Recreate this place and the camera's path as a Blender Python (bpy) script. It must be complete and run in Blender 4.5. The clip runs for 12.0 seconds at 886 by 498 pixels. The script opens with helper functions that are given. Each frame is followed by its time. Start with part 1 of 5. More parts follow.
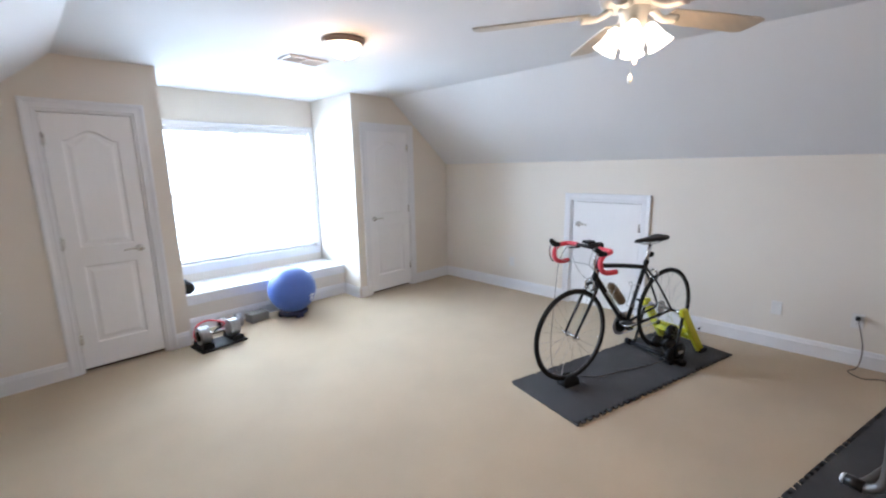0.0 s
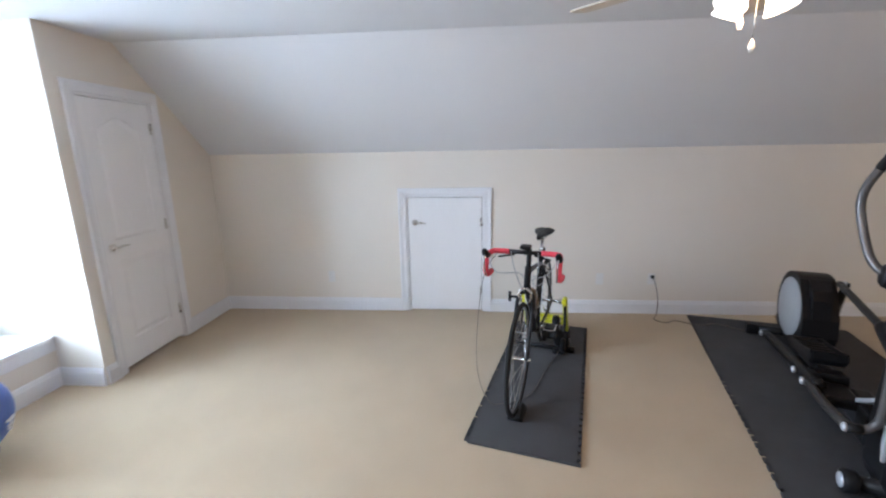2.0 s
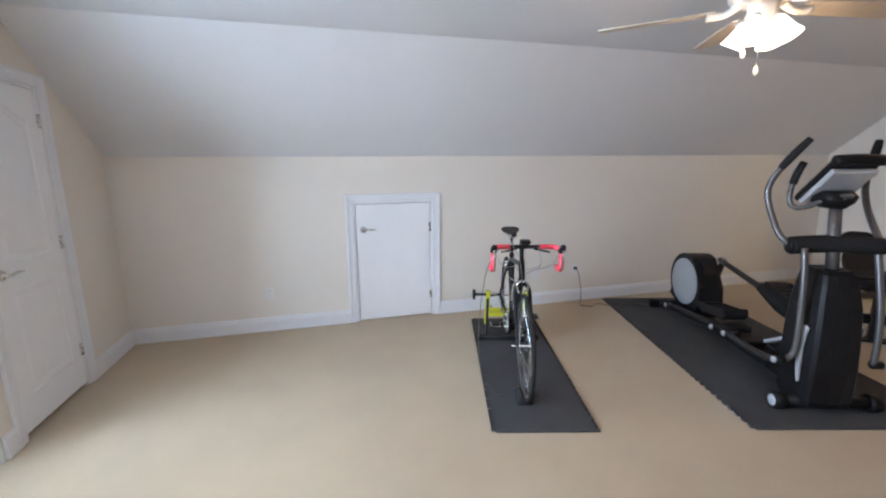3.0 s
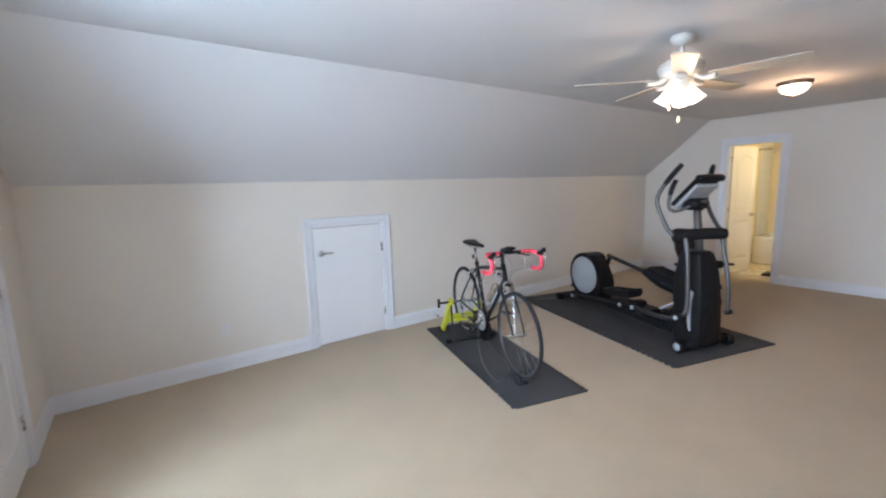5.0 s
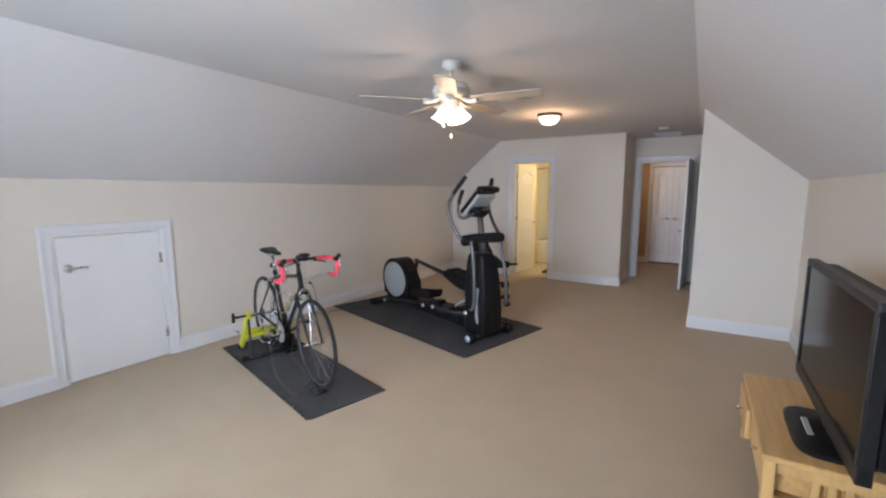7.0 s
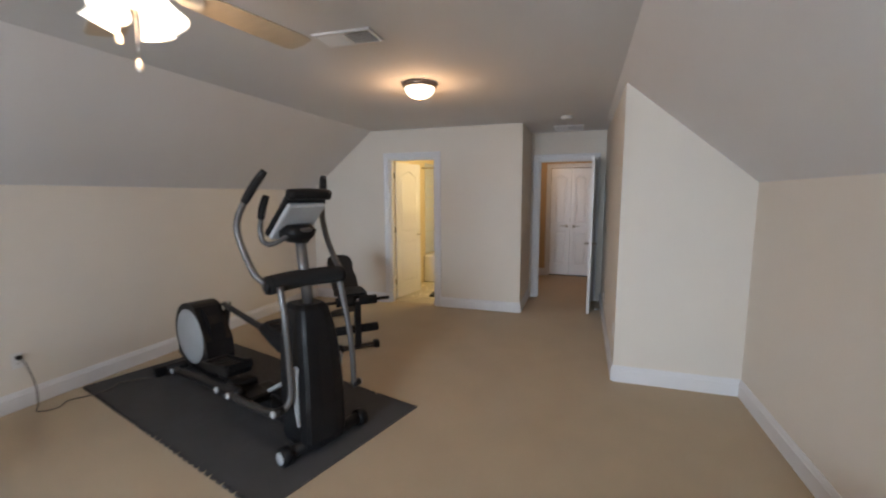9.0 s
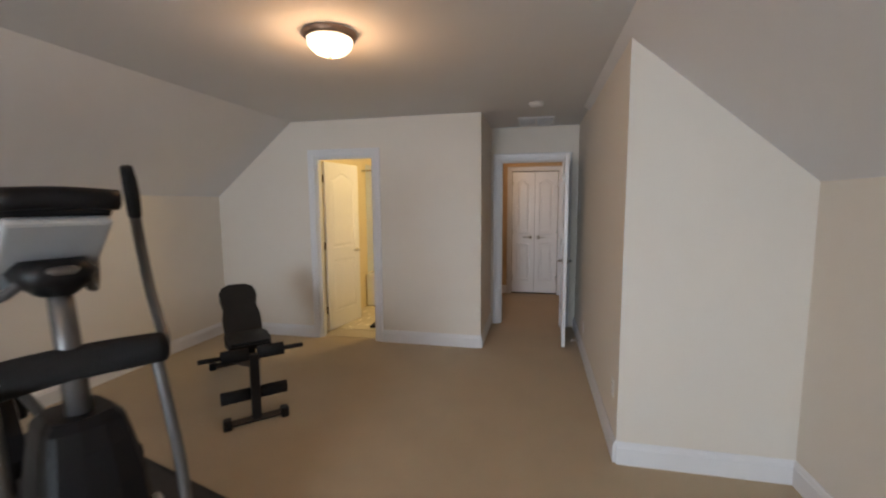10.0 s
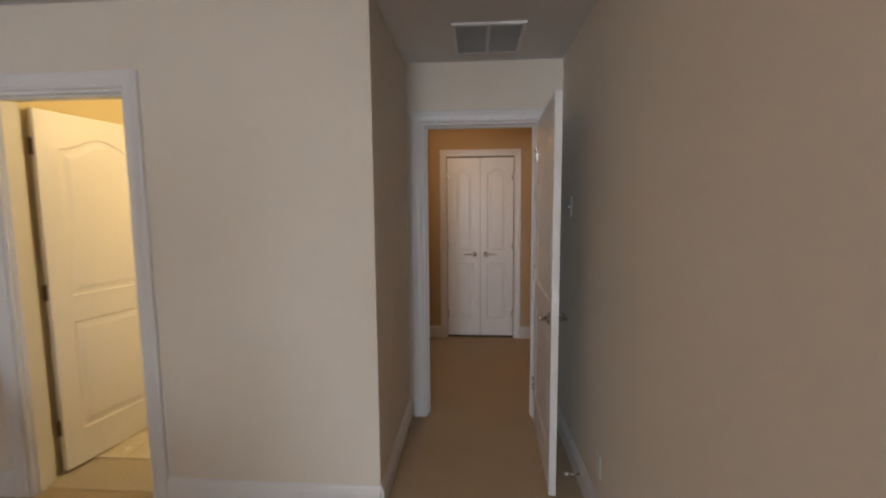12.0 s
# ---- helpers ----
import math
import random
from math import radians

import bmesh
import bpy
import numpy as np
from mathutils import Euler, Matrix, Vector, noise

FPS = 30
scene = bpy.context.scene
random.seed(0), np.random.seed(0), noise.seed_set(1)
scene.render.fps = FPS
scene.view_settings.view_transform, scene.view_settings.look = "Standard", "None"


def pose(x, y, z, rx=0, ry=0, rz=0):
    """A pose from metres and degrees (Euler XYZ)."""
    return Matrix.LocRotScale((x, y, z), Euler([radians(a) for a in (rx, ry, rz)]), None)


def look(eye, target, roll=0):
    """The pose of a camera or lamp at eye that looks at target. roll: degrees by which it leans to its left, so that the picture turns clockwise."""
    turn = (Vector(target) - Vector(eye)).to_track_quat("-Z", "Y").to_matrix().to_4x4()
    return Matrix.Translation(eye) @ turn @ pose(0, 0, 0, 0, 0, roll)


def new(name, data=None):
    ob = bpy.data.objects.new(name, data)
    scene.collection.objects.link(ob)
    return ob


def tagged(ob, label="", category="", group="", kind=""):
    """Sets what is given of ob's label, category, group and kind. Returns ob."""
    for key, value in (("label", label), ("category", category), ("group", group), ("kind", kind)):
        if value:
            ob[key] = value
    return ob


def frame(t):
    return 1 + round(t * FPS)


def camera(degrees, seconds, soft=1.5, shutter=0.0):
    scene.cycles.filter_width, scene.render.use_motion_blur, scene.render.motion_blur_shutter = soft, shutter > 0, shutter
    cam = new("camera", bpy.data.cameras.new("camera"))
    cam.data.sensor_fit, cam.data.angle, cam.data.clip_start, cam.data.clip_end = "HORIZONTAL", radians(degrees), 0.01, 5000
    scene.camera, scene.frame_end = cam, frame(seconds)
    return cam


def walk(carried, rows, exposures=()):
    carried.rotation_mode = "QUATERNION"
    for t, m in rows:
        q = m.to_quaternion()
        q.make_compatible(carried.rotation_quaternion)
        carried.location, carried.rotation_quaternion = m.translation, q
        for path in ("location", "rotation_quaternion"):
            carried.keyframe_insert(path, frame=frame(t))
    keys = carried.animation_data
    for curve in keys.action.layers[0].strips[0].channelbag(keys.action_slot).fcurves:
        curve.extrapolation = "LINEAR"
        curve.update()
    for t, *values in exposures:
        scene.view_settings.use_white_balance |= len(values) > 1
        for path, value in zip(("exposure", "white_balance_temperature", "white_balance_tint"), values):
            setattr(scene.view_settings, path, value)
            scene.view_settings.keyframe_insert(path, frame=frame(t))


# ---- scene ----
cam = camera(93.1, 12.0, 2.1, 0.35)
PATH = [
    (0, (-1.415, 0.794, 1.577), (-0.016, 2.172, 1.195), -1.0),
    (0.5, (-1.315, 1.122, 1.568), (0.262, 2.291, 1.178), -1.0),
    (1, (-1.205, 1.479, 1.585), (0.526, 2.384, 1.171), -1.5),
    (1.5, (-1.148, 1.921, 1.588), (0.72, 2.482, 1.147), -1.6),
    (2, (-1.111, 2.382, 1.6), (0.83, 2.542, 1.155), -1.0),
    (2.5, (-1.1, 2.829, 1.557), (0.844, 2.609, 1.142), -0.5),
    (4.5, (-0.966, 4.306, 1.522), (0.737, 3.312, 1.18), -1.5),
    (5, (-0.945, 4.408, 1.538), (0.654, 3.244, 1.243), -1.7),
    (5.5, (-0.958, 4.458, 1.535), (0.466, 3.079, 1.269), -1.2),
    (6, (-1.052, 4.504, 1.532), (0.205, 2.982, 1.275), -0.8),
    (6.5, (-1.121, 4.429, 1.518), (0.028, 2.824, 1.253), -0.5),
    (7, (-1.183, 4.211, 1.513), (-0.143, 2.524, 1.246), -0.1),
    (9, (-0.847, 2.459, 1.533), (-0.221, 0.577, 1.281), -0.2),
    (9.5, (-0.747, 1.909, 1.526), (-0.224, -0.006, 1.297), -0.2),
    (10, (-0.651, 1.335, 1.523), (-0.22, -0.608, 1.308), -0.4),
    (10.5, (-0.596, 0.747, 1.499), (-0.233, -1.207, 1.281), -0.1),
    (11, (-0.572, 0.142, 1.48), (-0.275, -1.824, 1.265), -0.1),
    (11.5, (-0.556, -0.454, 1.473), (-0.313, -2.43, 1.273), 0.0),
    (12, (-0.554, -1.065, 1.476), (-0.408, -3.051, 1.283), -0.5),
]
EXPOSURES = [(0, -0.34, 5800, 15), (2.5, -0.40, 5830, 15), (5.5, -0.47, 5720, 14), (7, -0.58, 6080, 16), (9, -0.70, 6330, 14), (10.5, -0.76, 6680, 14), (12, -0.77, 6900, 16)]
walk(cam, [(t, look(eye, target, roll)) for t, eye, target, roll in PATH], EXPOSURES)

# ---- world and large lights ----
world = bpy.data.worlds.new("sky")
scene.world = world
world.use_nodes = True
wn = world.node_tree.nodes
sky = wn.new("ShaderNodeTexSky")
sky.sky_type, sky.sun_disc = "NISHITA", False
sky.sun_elevation, sky.sun_rotation = radians(40), radians(150)
world.node_tree.links.new(sky.outputs[0], wn["Background"].inputs[0])
wn["Background"].inputs[1].default_value = 0.12


def area_light(name, m, sx, sy, watts, colour):
    d = bpy.data.lights.new(name, "AREA")
    d.shape, d.size, d.size_y, d.energy, d.color = "RECTANGLE", sx, sy, watts, colour
    ob = new(name, d)
    ob.matrix_world = m
    return ob


def bulb(name, at, watts, colour, radius=0.05):
    d = bpy.data.lights.new(name, "POINT")
    d.energy, d.color, d.shadow_soft_size = watts, colour, radius
    ob = new(name, d)
    ob.location = at
    return ob


area_light("window_daylight", pose(0.52, 6.16, 1.32, -90, 0, 0), 1.75, 1.5, 400, (0.74, 0.89, 1.0))
bulb("bath_bulb", (0.55, -3.75, 2.12), 41, (1.0, 0.73, 0.31), 0.12)
bulb("hall_bulb", (-0.3, -4.7, 2.2), 12, (1.0, 0.68, 0.40), 0.1)

# ---- materials ----
def material(name, colour, rough=0.6, metal=0.0, grain=0.0, grain_scale=60.0, wear=0.0, wear_scale=3.0, bump=0.0, bump_scale=200.0,
             emit=None, strength=0.0, coat=0.0, stretch=(1, 1, 1), transmission=0.0, sheen=0.0, spec=0.5):
    """A principled material with colour variation at two scales and a fine relief."""
    mat = bpy.data.materials.new(name)
    mat.use_nodes = True
    nt = mat.node_tree
    p = nt.nodes["Principled BSDF"]
    p.inputs["Base Color"].default_value = (*colour, 1)
    p.inputs["Roughness"].default_value = rough
    p.inputs["Metallic"].default_value = metal
    p.inputs["Specular IOR Level"].default_value = spec
    p.inputs["Coat Weight"].default_value = coat
    p.inputs["Transmission Weight"].default_value = transmission
    p.inputs["Sheen Weight"].default_value = sheen
    if emit:
        p.inputs["Emission Color"].default_value = (*emit, 1)
        p.inputs["Emission Strength"].default_value = strength
    tc = nt.nodes.new("ShaderNodeTexCoord")
    mp = nt.nodes.new("ShaderNodeMapping")
    mp.inputs["Scale"].default_value = stretch
    nt.links.new(tc.outputs["Object"], mp.inputs[0])

    def noise_node(scale, detail):
        n = nt.nodes.new("ShaderNodeTexNoise")
        n.inputs["Scale"].default_value, n.inputs["Detail"].default_value = scale, detail
        nt.links.new(mp.outputs[0], n.inputs["Vector"])
        return n

    last = None
    for amount, scale, detail in ((grain, grain_scale, 4), (wear, wear_scale, 6)):
        if not amount:
            continue
        n = noise_node(scale, detail)
        r = nt.nodes.new("ShaderNodeMapRange")
        r.inputs[1].default_value, r.inputs[2].default_value = 0.3, 0.7
        r.inputs[3].default_value, r.inputs[4].default_value = 1 - amount, 1 + amount
        nt.links.new(n.outputs["Fac"], r.inputs[0])
        mix = nt.nodes.new("ShaderNodeVectorMath")
        mix.operation = "MULTIPLY"
        if last:
            nt.links.new(last, mix.inputs[0])
        else:
            mix.inputs[0].default_value = colour
        nt.links.new(r.outputs[0], mix.inputs[1])
        last = mix.outputs[0]
    if last:
        nt.links.new(last, p.inputs["Base Color"])
    if wear:
        n = noise_node(wear_scale * 2.3, 5)
        r = nt.nodes.new("ShaderNodeMapRange")
        r.inputs[3].default_value, r.inputs[4].default_value = max(0.03, rough - 0.1), min(1, rough + 0.1)
        nt.links.new(n.outputs["Fac"], r.inputs[0])
        nt.links.new(r.outputs[0], p.inputs["Roughness"])
    if bump:
        n = noise_node(bump_scale, 3)
        b = nt.nodes.new("ShaderNodeBump")
        b.inputs["Strength"].default_value, b.inputs["Distance"].default_value = bump, 0.01
        nt.links.new(n.outputs["Fac"], b.inputs["Height"])
        nt.links.new(b.outputs[0], p.inputs["Normal"])
    return mat


WALL = material("cream_wall_paint", (0.71, 0.66, 0.59), 0.7, grain=0.012, grain_scale=180, wear=0.02, wear_scale=1.2, bump=0.06, bump_scale=320)
CEIL = material("white_ceiling_paint", (0.69, 0.69, 0.70), 0.8, grain=0.012, grain_scale=200, wear=0.02, wear_scale=0.9, bump=0.06, bump_scale=300)
TRIM = material("white_trim_paint", (0.735, 0.74, 0.76), 0.38, grain=0.01, grain_scale=90, wear=0.02, wear_scale=4, bump=0.02, bump_scale=90)
DOORP = material("white_door_paint", (0.79, 0.79, 0.80), 0.36, grain=0.012, grain_scale=50, wear=0.02, wear_scale=3, bump=0.03, bump_scale=60, stretch=(1, 1, 0.15))
CARPET = material("beige_carpet", (0.44, 0.348, 0.235), 0.95, grain=0.07, grain_scale=420, wear=0.045, wear_scale=2.2, bump=0.3, bump_scale=480, sheen=0.15)
TILE = material("cream_floor_tile", (0.72, 0.66, 0.52), 0.25, grain=0.03, grain_scale=30, wear=0.04, wear_scale=4)
GROUT = material("tile_grout", (0.5, 0.44, 0.34), 0.9, grain=0.05)
HALLP = material("tan_hall_paint", (0.52, 0.37, 0.22), 0.7, grain=0.015, grain_scale=160, wear=0.02, wear_scale=1.5, bump=0.05, bump_scale=300)
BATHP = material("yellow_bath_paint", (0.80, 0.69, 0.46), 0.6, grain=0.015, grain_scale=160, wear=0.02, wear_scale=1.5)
NICKEL = material("satin_nickel", (0.60, 0.59, 0.57), 0.28, 1.0, grain=0.03, grain_scale=120, wear=0.05, wear_scale=20)
BRONZE = material("brown_bronze", (0.27, 0.19, 0.145), 0.40, 0.6, grain=0.05, wear=0.08, wear_scale=12)
HINGE = material("tarnished_hinge", (0.16, 0.115, 0.075), 0.45, 0.6, wear=0.1, wear_scale=20)
BLACK = material("black_plastic", (0.009, 0.009, 0.010), spec=0.15, rough=0.42, grain=0.08, grain_scale=200, bump=0.04, bump_scale=500)
# near-black colour that paints the shade inside gaps, vents and slots
GAPSHADE = material("painted_gap_shade", (0.01, 0.009, 0.008), 0.9, grain=0.1)
PLATE = material("white_plate_plastic", (0.70, 0.69, 0.67), 0.35, wear=0.02, wear_scale=10)
PORCELAIN = material("white_porcelain", (0.82, 0.82, 0.8), 0.12, coat=0.4, wear=0.01)


def frosted(name, colour, strength):
    """Lit frosted glass."""
    return material(name, (0.85, 0.83, 0.78), 0.35, wear=0.03, wear_scale=12, emit=colour, strength=strength)


# ---- mesh helpers ----
def part(name, bm, mat, parent=None, label="", smooth=False):
    me = bpy.data.meshes.new(name)
    bm.normal_update()
    bm.to_mesh(me)
    bm.free()
    if smooth:
        me.polygons.foreach_set("use_smooth", [True] * len(me.polygons))
    me.materials.append(mat)
    ob = new(name, me)
    if parent:
        ob.parent = parent
    if label:
        ob["label"] = label
    return ob


def thing(name, label, category, m=None, group="", kind=""):
    ob = new(name)
    ob.empty_display_size = 0.1
    if m is not None:
        ob.matrix_world = m
    return tagged(ob, label, category, group, kind)


def solid(name, bm, mat, label, category, kind="structure", group="", smooth=False):
    return tagged(part(name, bm, mat, smooth=smooth), label, category, group, kind)


def box(bm, x0, x1, y0, y1, z0, z1, bevel=0.0, seg=2, m=None):
    mm = Matrix.Translation(((x0 + x1) / 2, (y0 + y1) / 2, (z0 + z1) / 2)) @ Matrix.Diagonal((abs(x1 - x0), abs(y1 - y0), abs(z1 - z0), 1))
    g = bmesh.ops.create_cube(bm, size=1, matrix=(m @ mm) if m is not None else mm)
    if bevel:
        edges = {e for v in g["verts"] for e in v.link_edges}
        bmesh.ops.bevel(bm, geom=list(edges), offset=bevel, segments=seg, affect="EDGES", profile=0.5, clamp_overlap=True)
    return bm


def B(*a, **k):
    return box(bmesh.new(), *a, **k)


def frame_of(d):
    d = d.normalized()
    up = Vector((0, 0, 1)) if abs(d.z) < 0.95 else Vector((1, 0, 0))
    s = d.cross(up).normalized()
    return s, s.cross(d).normalized()


def ring_sweep(bm, rings, closed=False, caps=True):
    vs = [[bm.verts.new(p) for p in r] for r in rings]
    n = len(vs[0])
    for i in range(len(vs) if closed else len(vs) - 1):
        a, b = vs[i], vs[(i + 1) % len(vs)]
        for j in range(n):
            bm.faces.new((a[j], a[(j + 1) % n], b[(j + 1) % n], b[j]))
    if caps and not closed:
        bm.faces.new(vs[0][::-1])
        bm.faces.new(vs[-1])
    return bm


def spline(pts, steps=6, closed=False):
    """Catmull-Rom through the points."""
    P = [Vector(p) for p in pts]
    n = len(P)
    out = []
    for i in range(n if closed else n - 1):
        if closed:
            a, b, c, d = P[i - 1], P[i], P[(i + 1) % n], P[(i + 2) % n]
        else:
            a, b, c, d = P[max(i - 1, 0)], P[i], P[i + 1], P[min(i + 2, n - 1)]
        for k in range(steps):
            t = k / steps
            out.append(0.5 * ((2 * b) + (c - a) * t + (2 * a - 5 * b + 4 * c - d) * t * t + (3 * b - a - 3 * c + d) * t ** 3))
    if not closed:
        out.append(P[-1])
    return out


def tube(bm, pts, r, seg=10, smooth_steps=0, closed=False, flat=1.0):
    """A round bar along points; r is a radius or a list of radii; flat squeezes it sideways."""
    P = spline(pts, smooth_steps, closed) if smooth_steps else [Vector(p) for p in pts]
    n = len(P)
    rs = r if isinstance(r, (list, tuple)) else None
    rings, s_prev = [], None
    for i, p in enumerate(P):
        if closed:
            d = P[(i + 1) % n] - P[i - 1]
        else:
            d = P[min(i + 1, n - 1)] - P[max(i - 1, 0)]
        d.normalize()
        if s_prev is None:
            s, u = frame_of(d)
        else:
            s = (s_prev - d * s_prev.dot(d)).normalized()
            u = s.cross(d).normalized()
        s_prev = s
        if rs:
            f = i / max(1, n - 1) * (len(rs) - 1)
            k = min(int(f), len(rs) - 2)
            rad = rs[k] * (1 - f + k) + rs[k + 1] * (f - k)
        else:
            rad = r
        rings.append([p + rad * (flat * math.cos(2 * math.pi * j / seg) * s + math.sin(2 * math.pi * j / seg) * u) for j in range(seg)])
    return ring_sweep(bm, rings, closed)


def T(*a, **k):
    return tube(bmesh.new(), *a, **k)


def rod(bm, a, b, r, seg=12, r2=None):
    return tube(bm, [a, b], [r, r2 if r2 is not None else r], seg)


def lathe(bm, profile, seg=28, m=None):
    """Profile of (radius, height) turned about the local z axis; m places it."""
    m = m or Matrix.Identity(4)
    rings = [[m @ Vector((max(r, 1e-4) * math.cos(2 * math.pi * j / seg), max(r, 1e-4) * math.sin(2 * math.pi * j / seg), z)) for j in range(seg)] for r, z in profile]
    return ring_sweep(bm, rings)


def L(*a, **k):
    return lathe(bmesh.new(), *a, **k)


def axis(at, d):
    """A pose whose z axis points along d."""
    d = Vector(d).normalized()
    s, u = frame_of(d)
    return Matrix(((s.x, u.x, d.x, at[0]), (s.y, u.y, d.y, at[1]), (s.z, u.z, d.z, at[2]), (0, 0, 0, 1))) if s.cross(u).dot(d) > 0 else \
        Matrix(((u.x, s.x, d.x, at[0]), (u.y, s.y, d.y, at[1]), (u.z, s.z, d.z, at[2]), (0, 0, 0, 1)))


def prism(bm, poly, depth, m=None, bevel=0.0):
    """A polygon of (x, z) points, extruded along y from 0 to depth."""
    m = m or Matrix.Identity(4)
    a = [bm.verts.new(m @ Vector((x, 0, z))) for x, z in poly]
    b = [bm.verts.new(m @ Vector((x, depth, z))) for x, z in poly]
    n = len(poly)
    bm.faces.new(a)
    bm.faces.new(b[::-1])
    es = []
    for i in range(n):
        bm.faces.new((a[i], b[i], b[(i + 1) % n], a[(i + 1) % n]))
    if bevel:
        es = [e for v in a + b for e in v.link_edges if (e.verts[0] in a) == (e.verts[1] in a)]
        bmesh.ops.bevel(bm, geom=list(set(es)), offset=bevel, segments=2, affect="EDGES", clamp_overlap=True)
    bmesh.ops.recalc_face_normals(bm, faces=bm.faces)
    return bm


def PR(*a, **k):
    return prism(bmesh.new(), *a, **k)


def wall_mesh(along, pos, thick, breaks, top, holes=()):
    """A standing wall along 'x' or 'y' at pos..pos+thick; top(a) is its height; holes are (a0, a1, z0, z1)."""
    bm = bmesh.new()
    cuts = sorted(set(list(breaks) + [h[0] for h in holes] + [h[1] for h in holes]))

    def piece(a0, a1, zb, zt0, zt1):
        pts = []
        for q in (pos, pos + thick):
            for a, z in ((a0, zb), (a1, zb), (a1, zt1), (a0, zt0)):
                pts.append(bm.verts.new((a, q, z) if along == "x" else (q, a, z)))
        for f in ((0, 1, 2, 3), (7, 6, 5, 4), (0, 4, 5, 1), (1, 5, 6, 2), (2, 6, 7, 3), (3, 7, 4, 0)):
            bm.faces.new([pts[i] for i in f])

    for a0, a1 in zip(cuts, cuts[1:]):
        h = [h for h in holes if h[0] <= a0 + 1e-6 and h[1] >= a1 - 1e-6]
        e = 1e-5
        if h:
            _, _, z0, z1 = h[0]
            if z0 > 0.001:
                piece(a0, a1, 0, z0, z0)
            if top(a0 + e) > z1 + 0.001:
                piece(a0, a1, z1, top(a0 + e), top(a1 - e))
        else:
            piece(a0, a1, 0, top(a0 + e), top(a1 - e))
    bmesh.ops.recalc_face_normals(bm, faces=bm.faces)
    return bm


# ---- the room ----
XE, XW, YN, YB, YS, ZC, KN, XSE, XSW = 3.0, -2.04, 5.05, -2.96, -3.92, 2.43, 1.62, 2.02, -1.08
XP, XR, YR = -0.10, -1.13, -1.15
DX0, DX1, YD = -0.44, 1.44, 5.95


def room_top(x):
    if x > XSE:
        return ZC - (x - XSE) * (ZC - KN) / (XE - XSE)
    if x < XSW:
        return ZC - (XSW - x) * (ZC - KN) / (XSW - XW)
    return ZC


flat = lambda z: (lambda a: z)
floor = solid("floor", B(XW - 0.1, XE + 0.1, -6.2, YD + 0.2, -0.12, 0.0), CARPET, "beige cut-pile wall-to-wall carpet on the floor", "floor")
solid("wall_east", wall_mesh("y", XE, 0.12, (YB - 0.12, YN + 0.12), flat(KN), [(2.31, 3.085, 0, 1.195)]), WALL,
      "cream painted knee wall below the sloped ceiling", "wall")
solid("wall_west", wall_mesh("y", XW - 0.12, 0.12, (YR - 0.12, YN + 0.12), flat(KN)), WALL, "cream painted knee wall behind the television", "wall")
solid("wall_north", wall_mesh("x", YN, 0.12, (XW, XSW, XSE, XE), room_top,
                              [(-1.225, -0.635, 0, 2.04), (DX0, DX1, 0, ZC), (1.615, 2.29, 0, 2.04)]), WALL,
      "cream gable wall with a window alcove between two doors", "wall")
solid("wall_alcove_west", wall_mesh("y", DX0 - 0.12, 0.12, (YN + 0.12, YD + 0.12), flat(ZC)), WALL, "cream side wall of the window alcove", "wall")
solid("wall_alcove_east", wall_mesh("y", DX1, 0.12, (YN + 0.12, YD + 0.12), flat(ZC)), WALL, "cream side wall of the window alcove", "wall")
WX0, WX1, WZ0, WZ1 = -0.375, 1.375, 0.58, 2.05
solid("wall_alcove_north", wall_mesh("x", YD, 0.14, (DX0, DX1), flat(ZC), [(WX0, WX1, WZ0, WZ1)]), WALL, "cream wall round the wide window", "wall")
solid("wall_south", wall_mesh("x", YB - 0.12, 0.12, (XP, XSE, XE), room_top, [(1.06, 1.75, 0, 2.045)]), WALL,
      "cream end wall with an open doorway to the bathroom", "wall")
solid("wall_passage_east", wall_mesh("y", XP, 0.12, (YS - 0.12, YB - 0.12), flat(ZC)), WALL, "cream side wall of the short passage", "wall")
solid("wall_passage_south", wall_mesh("x", YS - 0.12, 0.12, (XR, XP), flat(ZC), [(-0.98, -0.207, 0, 2.045)]), WALL, "cream wall round the hall doorway", "wall")


def chase_top(a):
    return room_top(XR) if a > YB else ZC


solid("wall_passage_west", wall_mesh("y", XR - 0.12, 0.12, (YS - 0.12, YB, YR - 0.12), chase_top), WALL, "cream side wall of the passage", "wall")
solid("wall_chase_north", wall_mesh("x", YR - 0.12, 0.12, (XW, XR), room_top), WALL, "cream projecting wall under the sloped ceiling", "wall")

bm = bmesh.new()
tk = 0.1
prof = [(XE + 0.12, KN - 0.12 * (ZC - KN) / (XE - XSE) + 0.1), (XE, KN), (XSE, ZC), (XSW, ZC), (XW, KN), (XW - 0.12, KN - 0.0), (XW - 0.12, KN + tk), (XSW - 0.03, ZC + tk), (XSE + 0.03, ZC + tk), (XE + 0.12, KN + tk)]
prof[0] = (XE + 0.12, KN)
prism(bm, prof, YN - YB, Matrix.Translation((0, YB, 0)))
box(bm, XR - 0.12, XP + 0.12, -3.93, YB - 0.002, ZC, ZC + tk)
box(bm, DX0 - 0.12, DX1 + 0.12, YN + 0.002, YD + 0.14, ZC, ZC + tk)
solid("ceiling", bm, CEIL, "flat white ceiling with sloped sides", "ceiling")

